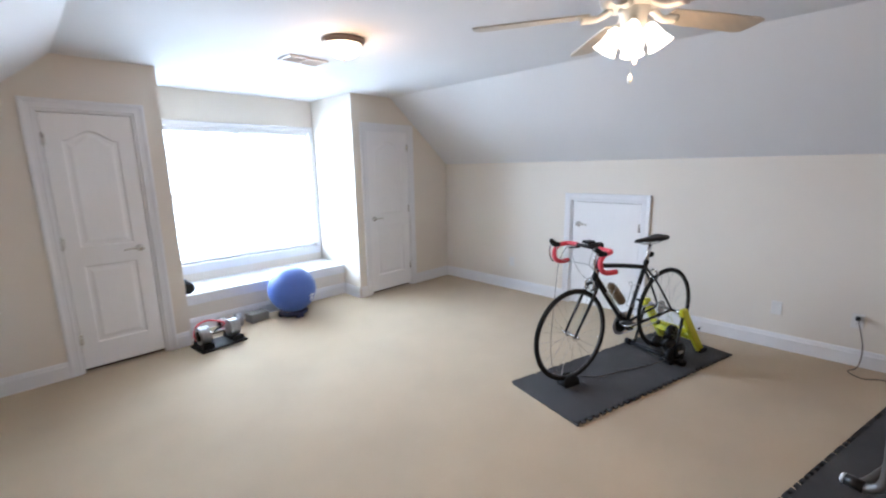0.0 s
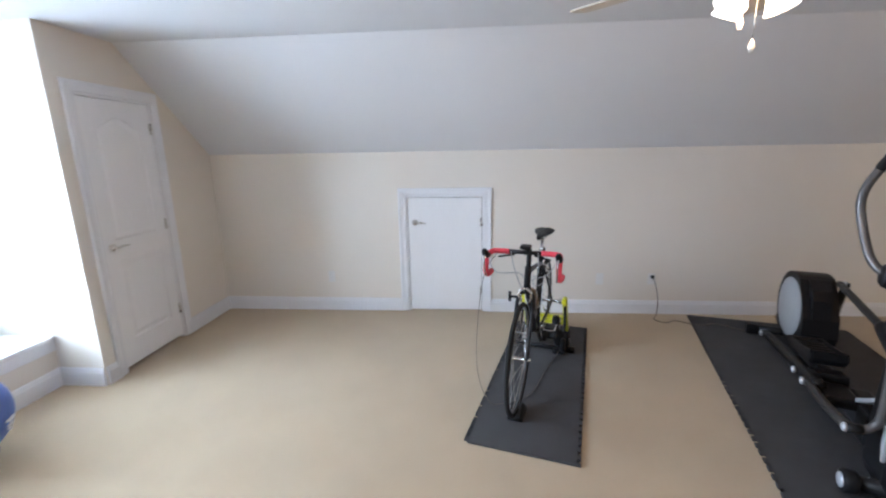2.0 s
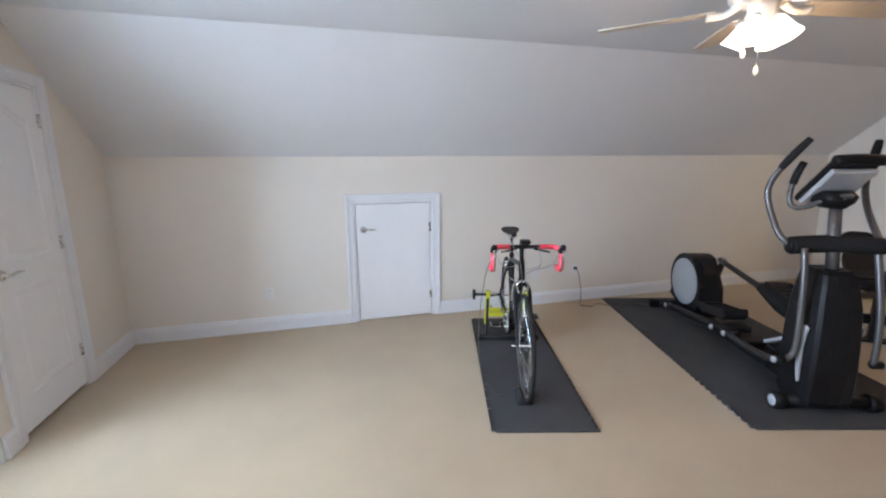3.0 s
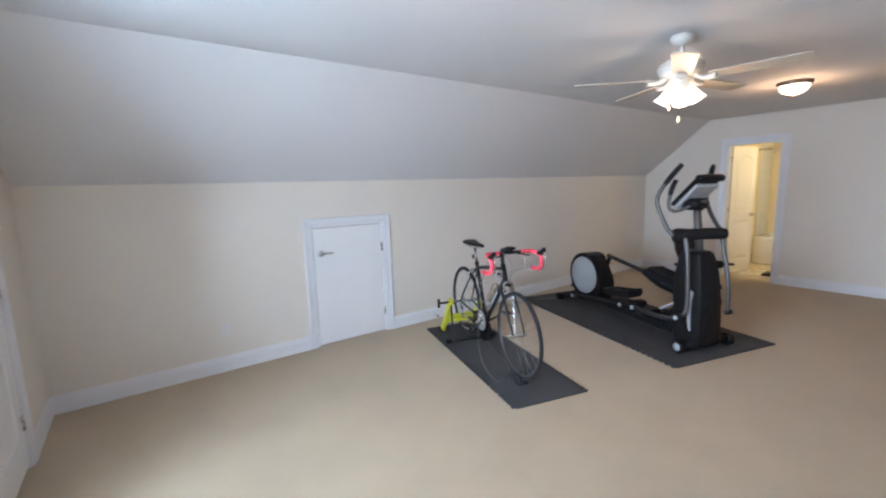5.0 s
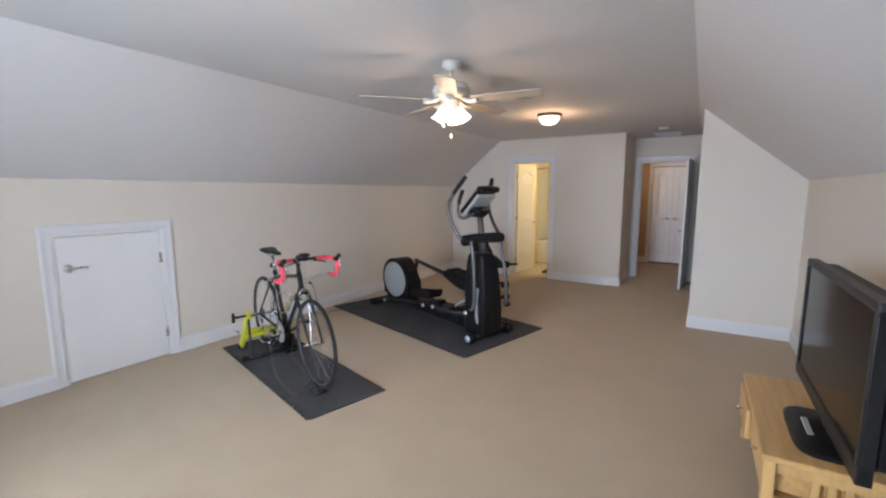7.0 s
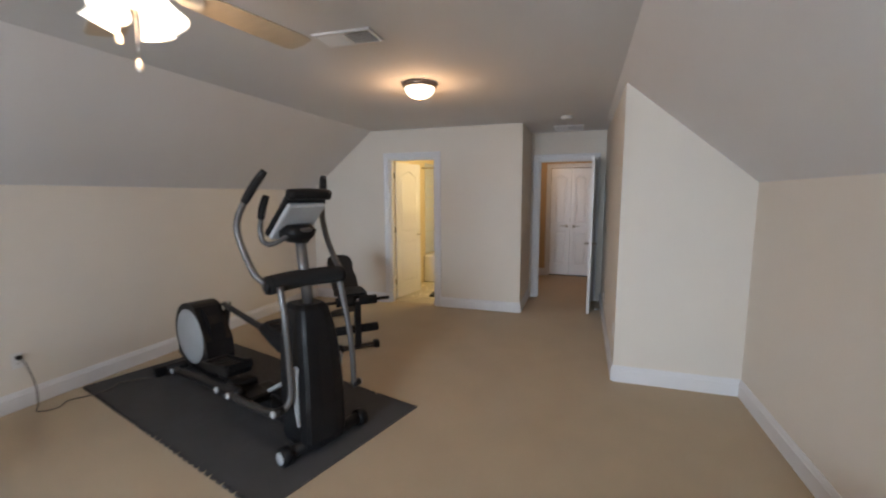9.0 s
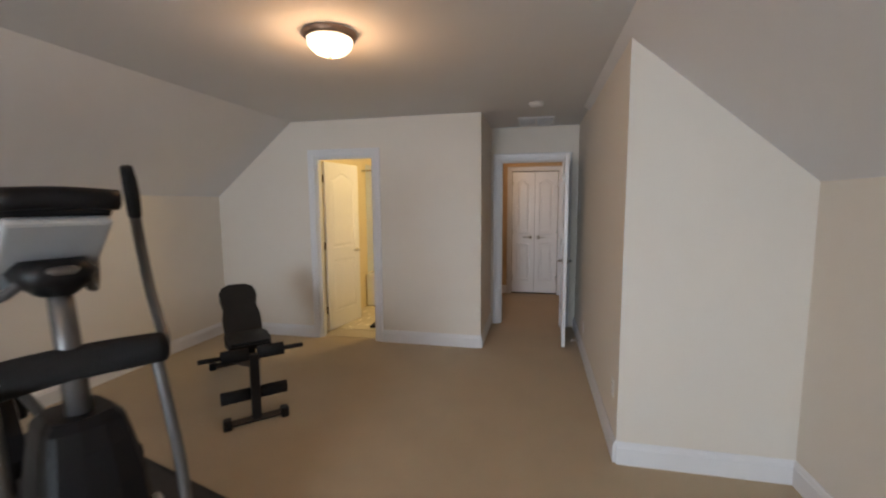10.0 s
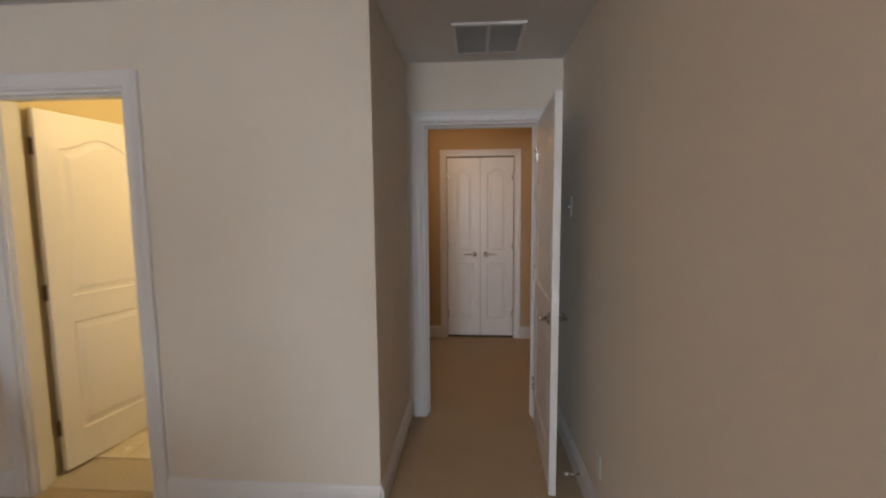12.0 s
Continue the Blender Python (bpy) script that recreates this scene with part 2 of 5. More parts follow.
# baseboards: profile with a moulded top
def baseboard(name, a, b, inward, h=0.135):
    """From a to b (x, y) along a wall, standing inward of it."""
    a, b, n = Vector((*a, 0)), Vector((*b, 0)), Vector((*inward, 0))
    prof = [(0, 0), (0.017, 0), (0.017, h * 0.74), (0.013, h * 0.80), (0.011, h * 0.9), (0.005, h), (0, h)]
    bm = ring_sweep(bmesh.new(), [[p + n * u + Vector((0, 0, v)) for u, v in prof] for p in (a, b)])
    bmesh.ops.recalc_face_normals(bm, faces=bm.faces)
    return solid(name, bm, TRIM, "white moulded baseboard along the wall", "baseboard")


g = 0.0005
for a, b, n in ((
        ((XE - g, YB), (XE - g, 2.235), (-1, 0)), ((XE - g, 3.16), (XE - g, YN), (-1, 0)),
        ((XW + g, YR), (XW + g, YN), (1, 0)),
        ((XW, YN - g), (-1.30, YN - g), (0, -1)), ((-0.56, YN - g), (DX0 - 0.012, YN - g), (0, -1)),
        ((DX1 + 0.012, YN - g), (1.54, YN - g), (0, -1)), ((2.365, YN - g), (XE, YN - g), (0, -1)),
        ((DX0 + g, YN + 0.0), (DX0 + g, 5.40), (1, 0)), ((DX1 - g, YN + 0.0), (DX1 - g, 5.40), (-1, 0)), ((DX0, 5.40 - g), (DX1, 5.40 - g), (0, -1)),
        ((XP - 0.0, YB + g), (0.985, YB + g), (0, 1)), ((1.825, YB + g), (XE, YB + g), (0, 1)),
        ((XP - g, YS), (XP - g, YB), (-1, 0)), ((XR + g, YS), (XR + g, YR), (1, 0)), ((XW, YR + g), (XR, YR + g), (0, 1)))):
    baseboard("baseboard", a, b, n)


def casing(name, along, pos, face, a0, a1, z1, w=0.075, d=0.018, bottom=0.0):
    """A moulded door casing round an opening a0..a1 up to z1, on the wall face at pos, standing out by face (+1 or -1)."""
    top = thing(name, "white moulded casing round a door opening", "door casing", kind="structure")

    def P(a, q, z):
        return Vector((a, pos + face * q, z)) if along == "x" else Vector((pos + face * q, a, z))

    prof = [(0.0, 0.0), (0.0, d * 0.55), (w * 0.12, d * 0.75), (w * 0.2, d * 0.6), (w * 0.55, d * 0.72), (w * 0.75, d), (w * 0.93, d), (w, d * 0.8), (w, 0.0)]
    for nm, path in (("jamb_casing", [(a0, bottom, -1, 0), (a0, z1, -1, 1)]), ("head_casing", [(a0, z1, -1, 1), (a1, z1, 1, 1)]), ("jamb_casing", [(a1, z1, 1, 1), (a1, bottom, 1, 0)])):
        bm = ring_sweep(bmesh.new(), [[P(a + sa * u, q, z + sz * u) for u, q in prof] for a, z, sa, sz in path])
        bmesh.ops.recalc_face_normals(bm, faces=bm.faces)
        part(nm, bm, TRIM, top)
    return top


def jamb(name, along, q0, q1, a0, a1, z1, t=0.018, stop=None):
    """The lining of an opening, through the wall from q0 to q1, with a door stop."""
    top = thing(name, "white painted door jamb", "door jamb", kind="structure")
    for nm, c in (("side_jamb", (a0, a0 + t, 0, z1)), ("side_jamb", (a1 - t, a1, 0, z1)), ("head_jamb", (a0 + t, a1 - t, z1 - t, z1))):
        bb = (c[0], c[1], q0, q1, c[2], c[3]) if along == "x" else (q0, q1, c[0], c[1], c[2], c[3])
        part(nm, B(*bb, bevel=0.002, seg=1), TRIM, top)
        if stop:
            s = 0.012
            c2 = (c[0] - s * (c[0] > a0 + t), c[1] + s * (c[1] < a1 - t - 0.1), c[2], c[3]) if nm == "side_jamb" else (c[0] + s, c[1] - s, c[2] - s, c[3] - t)
            bb = (c2[0], c2[1], stop[0], stop[1], c2[2], c2[3]) if along == "x" else (stop[0], stop[1], c2[0], c2[1], c2[2], c2[3])
            part("door_stop", B(*bb, bevel=0.002, seg=1), TRIM, top)
    return top


def panel_leaf(width, height, panels, thick=0.035):
    """A moulded door leaf, 0..width in x, front face at y=0 and back at y=thick; panels are (x0, x1, z0, z1, arch)."""
    bm = bmesh.new()
    N = 12
    xs0, xs1 = panels[0][0], panels[0][1]
    for side in (0, 1):
        y0 = 0.0 if side == 0 else thick
        sg = 1 if side == 0 else -1

        def V(x, z, dep=0.0):
            return bm.verts.new((x, y0 + sg * dep, z))

        def quad(p):
            bm.faces.new(p if side == 0 else p[::-1])

        for xa, xb in ((0, xs0), (xs1, width)):
            quad([V(xa, 0), V(xb, 0), V(xb, height), V(xa, height)])
        for k in range(N):
            xa, xb = xs0 + (xs1 - xs0) * k / N, xs0 + (xs1 - xs0) * (k + 1) / N

            def ztop(p, x):
                c, w = (p[0] + p[1]) / 2, (p[1] - p[0]) / 2
                return p[3] + p[4] * (math.cos(math.pi * (x - c) / w) * 0.5 - 0.5)

            za = zb = 0.0
            for p in panels:
                quad([V(xa, za), V(xb, zb), V(xb, p[2]), V(xa, p[2])])
                za, zb = ztop(p, xa), ztop(p, xb)
            quad([V(xa, za), V(xb, zb), V(xb, height), V(xa, height)])
        for p in panels:
            xc, w = (p[0] + p[1]) / 2, p[1] - p[0]
            rings = []
            for ins, dep in ((0, 0), (0.008, 0.007), (0.026, 0.007), (0.05, 0.0015)):
                f = 1 - 2 * ins / w
                low = [(xc + (p[0] + w * k / N - xc) * f, p[2] + ins) for k in range(N + 1)]
                up = []
                for k in range(N + 1):
                    x = p[0] + w * k / N
                    up.append((xc + (x - xc) * f, ztop(p, x) - ins))
                rings.append([V(x, z, dep) for x, z in low + up[::-1]])
            n = len(rings[0])
            for r0, r1 in zip(rings, rings[1:]):
                for j in range(n):
                    quad([r0[j], r0[(j + 1) % n], r1[(j + 1) % n], r1[j]])
            quad(rings[-1])
    for a, b in (((0, 0), (width, 0)), ((width, 0), (width, height)), ((width, height), (0, height)), ((0, height), (0, 0))):
        bm.faces.new([bm.verts.new((a[0], 0, a[1])), bm.verts.new((a[0], thick, a[1])), bm.verts.new((b[0], thick, b[1])), bm.verts.new((b[0], 0, b[1]))])
    bmesh.ops.remove_doubles(bm, verts=bm.verts, dist=1e-5)
    bmesh.ops.recalc_face_normals(bm, faces=bm.faces)
    return bm


def lever(parent, x, z, y, out, way):
    """A lever handle: rose, neck and lever; out is the side it stands out to (-1 front), way the side it points to."""
    h = part("door_handle", L([(0, 0), (0.031, 0), (0.031, 0.004), (0.026, 0.009), (0.012, 0.011), (0.011, 0.045), (0, 0.046)], 20, axis((x, y, z), (0, out, 0))), NICKEL, parent, "satin nickel lever handle", True)
    yy = y + out * 0.042
    part("lever", T([(x - way * 0.008, yy, z), (x + way * 0.03, yy + out * 0.004, z + 0.003), (x + way * 0.07, yy, z + 0.004), (x + way * 0.115, yy - out * 0.006, z - 0.004)], [0.011, 0.010, 0.008, 0.007], 10, 5), NICKEL, h, smooth=True)
    return h


def hinge(parent, x, z, y, m=NICKEL):
    hb = part("hinge", T([(x, y, z - 0.044), (x, y, z + 0.044)], 0.007, 8), m, parent, "metal butt hinge", True)
    part("leaf_plate", B(x - 0.016, x + 0.016, y + 0.001, y + 0.006, z - 0.043, z + 0.043), m, hb)


def two_panel(w, h=2.02):
    e = 0.105 if w > 0.5 else 0.075
    return panel_leaf(w, h, [(e, w - e, 0.20, 0.83, 0.0), (e, w - e, 0.98, h - 0.12, 0.075 if w > 0.5 else 0.05)])


def door(name, m, w, hinge_left, label, h=2.02, handles=(-1,), leaf=None, hinges=(0.25, 1.02, 1.80), hmat=NICKEL, latch_z=0.93, hinge_y=-0.006):
    d = thing(name, label, "door", m, kind="structure")
    lf = part("door_leaf", leaf or two_panel(w, h), DOORP, d)
    xh = w - 0.065 if hinge_left else 0.065
    for s in handles:
        lever(lf, xh, latch_z, 0.0 if s < 0 else 0.035, s, -1 if hinge_left else 1)
    for z in hinges:
        hinge(lf, 0.0 if hinge_left else w, z, hinge_y, hmat)
    return d


# north doors, closed, in the gable wall: leaf fronts a little behind the wall face
for nm, a0, a1, hl in (("door_1", -1.225, -0.635, True), ("door_2", 1.615, 2.29, False)):
    casing("trim", "x", YN - g, -1, a0, a1, 2.04)
    jamb("trim", "x", YN, YN + 0.12, a0, a1, 2.04)
    door(nm, pose(a0 + 0.021, YN + 0.006, 0.03), a1 - a0 - 0.042, hl, "closed white two-panel arch-top door with a nickel lever", h=1.988)
    # solid filler, coloured near-black in place of the shade behind the leaf
    solid("trim", B(a0 + 0.018, a1 - 0.018, YN + 0.05, YN + 0.12, 0.001, 2.02), GAPSHADE, "near-black filler block standing in for shade behind the closed door", "trim")

# attic access door in the knee wall
casing("trim", "y", XE - g, -1, 2.31, 3.085, 1.195)
jamb("trim", "y", XE, XE + 0.12, 2.31, 3.085, 1.195)
att = bmesh.new()
box(att, 0, 0.731, 0, 0.035, 0, 1.16, bevel=0.003)
door("door_3", pose(XE + 0.006, 3.063, 0.012, 0, 0, -90), 0.731, False, "small flat white attic access door, closed", leaf=att, hinges=(0.22, 0.92), latch_z=0.915)

# bathroom doorway with its door standing open inwards
casing("trim", "x", YB + g, 1, 1.06, 1.75, 2.045)
jamb("trim", "x", YB - 0.12, YB, 1.06, 1.75, 2.045, stop=(YB - 0.06, YB - 0.02))
door("door_4", pose(1.728, YB - 0.178, 0.02, 0, 0, -100), 0.665, True, "white two-panel bathroom door standing open", h=1.995, handles=(-1, 1), hmat=HINGE, hinge_y=0.024, latch_z=0.92)

# hall doorway, door standing open into the passage
casing("trim", "x", YS + g, 1, -0.98, -0.207, 2.045)
jamb("trim", "x", YS - 0.12, YS, -0.98, -0.207, 2.045, stop=(YS - 0.09, YS - 0.045))
door("door_5", pose(-0.966, YS + 0.02, 0.02, 0, 0, 87.5), 0.80, True, "white two-panel hall door standing wide open", h=1.995, handles=(-1, 1), latch_z=0.90)

# bathroom beyond
bx0, bx1, by0 = XP + 0.12, 1.80, -5.1
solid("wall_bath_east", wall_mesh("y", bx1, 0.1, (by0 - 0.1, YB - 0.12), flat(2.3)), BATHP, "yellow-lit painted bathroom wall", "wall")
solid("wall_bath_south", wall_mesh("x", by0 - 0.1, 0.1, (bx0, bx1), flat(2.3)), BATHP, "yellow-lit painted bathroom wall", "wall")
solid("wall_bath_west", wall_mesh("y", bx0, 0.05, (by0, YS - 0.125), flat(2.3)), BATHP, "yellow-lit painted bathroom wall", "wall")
solid("ceiling_bath", B(bx0, bx1 + 0.1, by0 - 0.1, YB - 0.122, 2.3, 2.4), CEIL, "white bathroom ceiling", "ceiling")
bf = thing("floor_bath", "cream square ceramic floor tiles with thin grout", "floor", kind="structure")
part("grout", B(bx0, bx1, by0, YB - 0.06, 0.001, 0.004), GROUT, bf)
tm = B(-0.148, 0.148, -0.148, 0.148, 0.004, 0.012, bevel=0.002, seg=1)
tile = part("tile", tm, TILE, bf)
tile.location = (bx0 + 0.15, by0 + 0.15, 0)
for i in range(5):
    for j in range(6):
        if i + j:
            o = tile.copy()
            scene.collection.objects.link(o)
            o.location = (bx0 + 0.15 + 0.302 * i, by0 + 0.15 + 0.302 * j, 0)
for j in range(6):
    o = tile.copy()
    scene.collection.objects.link(o)
    o.location = (bx0 + 0.15 + 0.302 * 5, by0 + 0.15 + 0.302 * j, 0)

# hall beyond
hx0, hx1, hy = -2.2, 0.02, -5.77
solid("wall_hall_south", wall_mesh("x", hy - 0.1, 0.1, (hx0, hx1), flat(ZC), [(-1.0, -0.255, 0, 2.04)]), HALLP, "tan hall wall with double closet doors", "wall")
solid("wall_hall_east", wall_mesh("y", hx1 - 0.04, 0.04, (hy, YS - 0.125), flat(ZC)), HALLP, "tan painted hall wall", "wall")
solid("wall_hall_west", wall_mesh("y", hx0, 0.1, (hy, YS - 0.12), flat(ZC)), HALLP, "tan painted hall wall", "wall")
solid("wall_hall_north", wall_mesh("x", YS - 0.16, 0.036, (hx0 + 0.1, -0.98), flat(ZC)), HALLP, "tan painted hall wall", "wall")
solid("ceiling_hall", B(hx0, hx1, hy - 0.1, YS - 0.122, ZC - 0.02, ZC + 0.08), CEIL, "white hall ceiling", "ceiling")
casing("trim", "x", hy + g, 1, -1.0, -0.255, 2.04)
# solid near-black filler: shade behind the closet doors, put into colour
solid("trim", B(-1.0, -0.255, hy - 0.1, hy - 0.045, 0.001, 2.04), GAPSHADE, "near-black filler block standing in for shade behind the closed doors", "trim")
for k, x0 in enumerate((-0.995, -0.6265)):
    dd = door("door_7" if k == 0 else "door_8", pose(x0 + 0.3665, hy - 0.005, 0.028, 0, 0, 180), 0.3645, k == 1, "narrow white two-panel closet door, closed",
              h=2.0, hinges=(0.25, 1.02, 1.80))
baseboard("baseboard", (hx1 - 0.04, hy + g), (-0.178, hy + g), (0, 1))
baseboard("baseboard", (-1.078, hy + g), (hx0 + 0.1, hy + g), (0, 1))
casing("trim", "y", hx1 - 0.041, -1, -5.60, -4.85, 2.04)
solid("trim", B(hx1 - 0.05, hx1 - 0.041, -5.60, -4.85, 0.01, 2.04), DOORP, "white door in the hall's side wall", "door")

# window seat, window and blind in the alcove
seat = thing("window_seat", "cream window seat front with a white board top", "window seat", kind="structure")
part("front", B(DX0, DX1, 5.40, 5.46, 0.0, 0.345), WALL, seat)
part("top_board", B(DX0 + 0.001, DX1 - 0.001, 5.378, YD, 0.345, 0.38, bevel=0.008), TRIM, seat, "white painted seat board")
part("apron", B(DX0 + 0.001, DX1 - 0.001, 5.386, 5.40, 0.27, 0.345, bevel=0.004), TRIM, seat)

GLASS = material("window_glass", (0.95, 0.97, 0.97), 0.02, transmission=1.0)
BLIND = material("white_blind_slat", (0.86, 0.86, 0.85), 0.5, wear=0.01)
_nt = BLIND.node_tree
_tr = _nt.nodes.new("ShaderNodeBsdfTranslucent")
_tr.inputs[0].default_value = (0.9, 0.9, 0.88, 1)
_mx = _nt.nodes.new("ShaderNodeMixShader")
_mx.inputs[0].default_value = 0.45
_nt.links.new(_nt.nodes["Principled BSDF"].outputs[0], _mx.inputs[1])
_nt.links.new(_tr.outputs[0], _mx.inputs[2])
_nt.links.new(_mx.outputs[0], _nt.nodes["Material Output"].inputs[0])

win = thing("window_1", "wide white window, glaring with daylight", "window", kind="structure")
mid = (WX0 + WX1) / 2
fr = part("window_frame", B(WX0, WX0 + 0.04, YD + 0.05, YD + 0.13, WZ0, WZ1, bevel=0.003), TRIM, win)
part("window_frame", B(WX1 - 0.04, WX1, YD + 0.05, YD + 0.13, WZ0, WZ1, bevel=0.003), TRIM, win)
part("window_frame", B(WX0 + 0.04, WX1 - 0.04, YD + 0.05, YD + 0.13, WZ1 - 0.04, WZ1, bevel=0.003), TRIM, win)
part("window_frame", B(WX0 + 0.04, WX1 - 0.04, YD + 0.05, YD + 0.13, WZ0, WZ0 + 0.05, bevel=0.003), TRIM, win)
part("mullion", B(mid - 0.035, mid + 0.035, YD + 0.05, YD + 0.13, WZ0 + 0.05, WZ1 - 0.04, bevel=0.003), TRIM, win)
for x0, x1 in ((WX0 + 0.04, mid - 0.035), (mid + 0.035, WX1 - 0.04)):
    part("meeting_rail", B(x0, x1, YD + 0.07, YD + 0.11, 1.30, 1.345, bevel=0.003), TRIM, win)
    for z0, z1 in ((WZ0 + 0.05, 1.30), (1.345, WZ1 - 0.04)):
        p = part("pane", B(x0, x1, YD + 0.088, YD + 0.092, z0, z1), GLASS, win)
        p.visible_shadow = False
part("window_sill", B(DX0 + 0.02, DX1 - 0.02, YD - 0.05, YD + 0.05, WZ0 - 0.03, WZ0, bevel=0.006), TRIM, win)
part("window_apron", B(WX0 - 0.05, WX1 + 0.05, YD - 0.018, YD - 0.0005, WZ0 - 0.11, WZ0 - 0.03, bevel=0.004), TRIM, win)
casing("trim", "x", YD - g, -1, WX0, WX1, WZ1, w=0.06, d=0.02, bottom=WZ0)

blind = thing("window_blind", "lowered white horizontal slat blind, slats open", "blind")
part("head_rail", B(WX0 + 0.01, WX1 - 0.01, YD - 0.0, YD + 0.045, WZ1 - 0.05, WZ1 - 0.002, bevel=0.004), TRIM, blind)
part("bottom_rail", B(WX0 + 0.012, WX1 - 0.012, YD + 0.004, YD + 0.042, WZ0 + 0.01, WZ0 + 0.03, bevel=0.004), TRIM, blind)
sl = None
z = WZ0 + 0.06
while z < WZ1 - 0.07:
    if sl is None:
        sl = part("slat", B(WX0 + 0.012, WX1 - 0.012, -0.022, 0.022, -0.0012, 0.0012), BLIND, blind)
        o = sl
    else:
        o = sl.copy()
        scene.collection.objects.link(o)
    o.location, o.rotation_euler = (0, YD + 0.024, z), (radians(8), 0, 0)
    z += 0.045
for x in (WX0 + 0.2, mid, WX1 - 0.2):
    part("ladder_cord", T([(x, YD + 0.002, WZ0 + 0.02), (x, YD + 0.002, WZ1 - 0.03)], 0.0012, 5), TRIM, blind)

# ---- things in the room ----
RUBBER = material("dark_grey_foam", (0.062, 0.062, 0.065), spec=0.22, rough=0.85, grain=0.10, grain_scale=300, wear=0.10, wear_scale=4, bump=0.35, bump_scale=350)
SATINBLK = material("satin_black_paint", (0.013, 0.013, 0.014), spec=0.22, rough=0.36, grain=0.06, grain_scale=120)
FOAMBLK = material("black_foam_grip", (0.014, 0.014, 0.015), spec=0.22, rough=0.9, grain=0.1, grain_scale=300, bump=0.25, bump_scale=420)
VINYL = material("black_vinyl", (0.013, 0.013, 0.013), spec=0.22, rough=0.5, wear=0.1, wear_scale=8, bump=0.15, bump_scale=260)
TYRE = material("black_tyre_rubber", (0.018, 0.018, 0.018), spec=0.22, rough=0.8, grain=0.1, grain_scale=200, bump=0.2, bump_scale=300)
CHROME = material("polished_alloy", (0.70, 0.70, 0.71), 0.18, 1.0, wear=0.05, wear_scale=30)
ALLOY = material("grey_alloy", (0.42, 0.42, 0.43), 0.35, 0.9, wear=0.08, wear_scale=20)
PEWTER = material("pewter_tube_paint", (0.115, 0.112, 0.112), 0.36, 0.5, wear=0.06, wear_scale=14)
DKPEWTER = material("dark_pewter_tube", (0.035, 0.034, 0.034), 0.38, 0.4, wear=0.06, wear_scale=14)
DISC = material("grey_disc_plastic", (0.36, 0.38, 0.40), 0.42, wear=0.05, wear_scale=6)
SILVERP = material("silver_plastic", (0.52, 0.54, 0.57), 0.34, 0.35, wear=0.04, wear_scale=10)
RED = material("coral_red_bar_tape", (0.70, 0.055, 0.085), 0.55, grain=0.08, grain_scale=120, bump=0.25, bump_scale=180)
YELLOW = material("lime_yellow_paint", (0.62, 0.60, 0.02), 0.38, wear=0.06, wear_scale=12, coat=0.2)
SMOKE = material("smoky_bottle_plastic", (0.20, 0.155, 0.10), 0.3, wear=0.08, wear_scale=14)
BLUE = material("blue_ball_vinyl", (0.075, 0.145, 0.46), 0.42, grain=0.03, grain_scale=30, wear=0.05, wear_scale=3, bump=0.05, bump_scale=90)
DKBLUE = material("dark_blue_plastic", (0.012, 0.014, 0.06), 0.5, wear=0.08)
WHITEP = material("white_print", (0.8, 0.8, 0.8), 0.5, wear=0.03)
FOAMGREY = material("grey_foam", (0.21, 0.205, 0.20), 0.9, grain=0.06, grain_scale=150, bump=0.25, bump_scale=200)
PINE = material("light_maple_wood", (0.60, 0.36, 0.135), 0.42, grain=0.16, grain_scale=26, wear=0.06, wear_scale=2, bump=0.05, bump_scale=60, stretch=(1, 0.09, 1), coat=0.15)
PINEV = material("light_maple_upright", (0.60, 0.37, 0.145), 0.42, grain=0.14, grain_scale=26, wear=0.06, wear_scale=2, stretch=(1, 1, 0.09), coat=0.15)
SCREEN = material("black_screen_glass", (0.006, 0.006, 0.007), 0.10, spec=0.14)
RIM = material("dark_grey_rim", (0.10, 0.10, 0.105), 0.3, 0.8, wear=0.08, wear_scale=20)
CORD = material("brown_grey_cord", (0.11, 0.095, 0.08), 0.6, wear=0.05)
IVORY = material("ivory_fan_enamel", (0.60, 0.58, 0.53), 0.35, wear=0.03, wear_scale=8)
BLADE = material("whitewashed_fan_blade", (0.47, 0.42, 0.34), 0.45, grain=0.07, grain_scale=40, wear=0.04, wear_scale=3, stretch=(0.15, 1, 1))
FANGLASS = frosted("lit_fan_shade_glass", (1.0, 0.86, 0.66), 5.0)
LAMPGLASS = frosted("lit_ceiling_lamp_glass", (1.0, 0.80, 0.55), 5.0)


# interlocking foam tiles
def tile_outline(s, kinds, n=10, d=0.023):
    """A square of side s with a row of teeth on each side: 0 plain, 1 teeth out, -1 teeth in. Sides in order bottom, right, top, left."""
    base = [((0, 0), (1, 0), (0, -1)), ((s, 0), (0, 1), (1, 0)), ((s, s), (-1, 0), (0, 1)), ((0, s), (0, -1), (-1, 0))]
    pts = []
    for (ox, oy), (dx, dy), (nx, ny), k in [(*b, kinds[i]) for i, b in enumerate(base)]:
        pts.append((ox, oy))
        if k == 0:
            continue
        p = s / n
        for i in range(n):
            a = i * p
            for f, h in ((0.27, 0), (0.21, 1), (0.79, 1), (0.73, 0)):
                t = a + f * p
                off = h * d * k
                pts.append((ox + dx * t + nx * off, oy + dy * t + ny * off))
    return pts


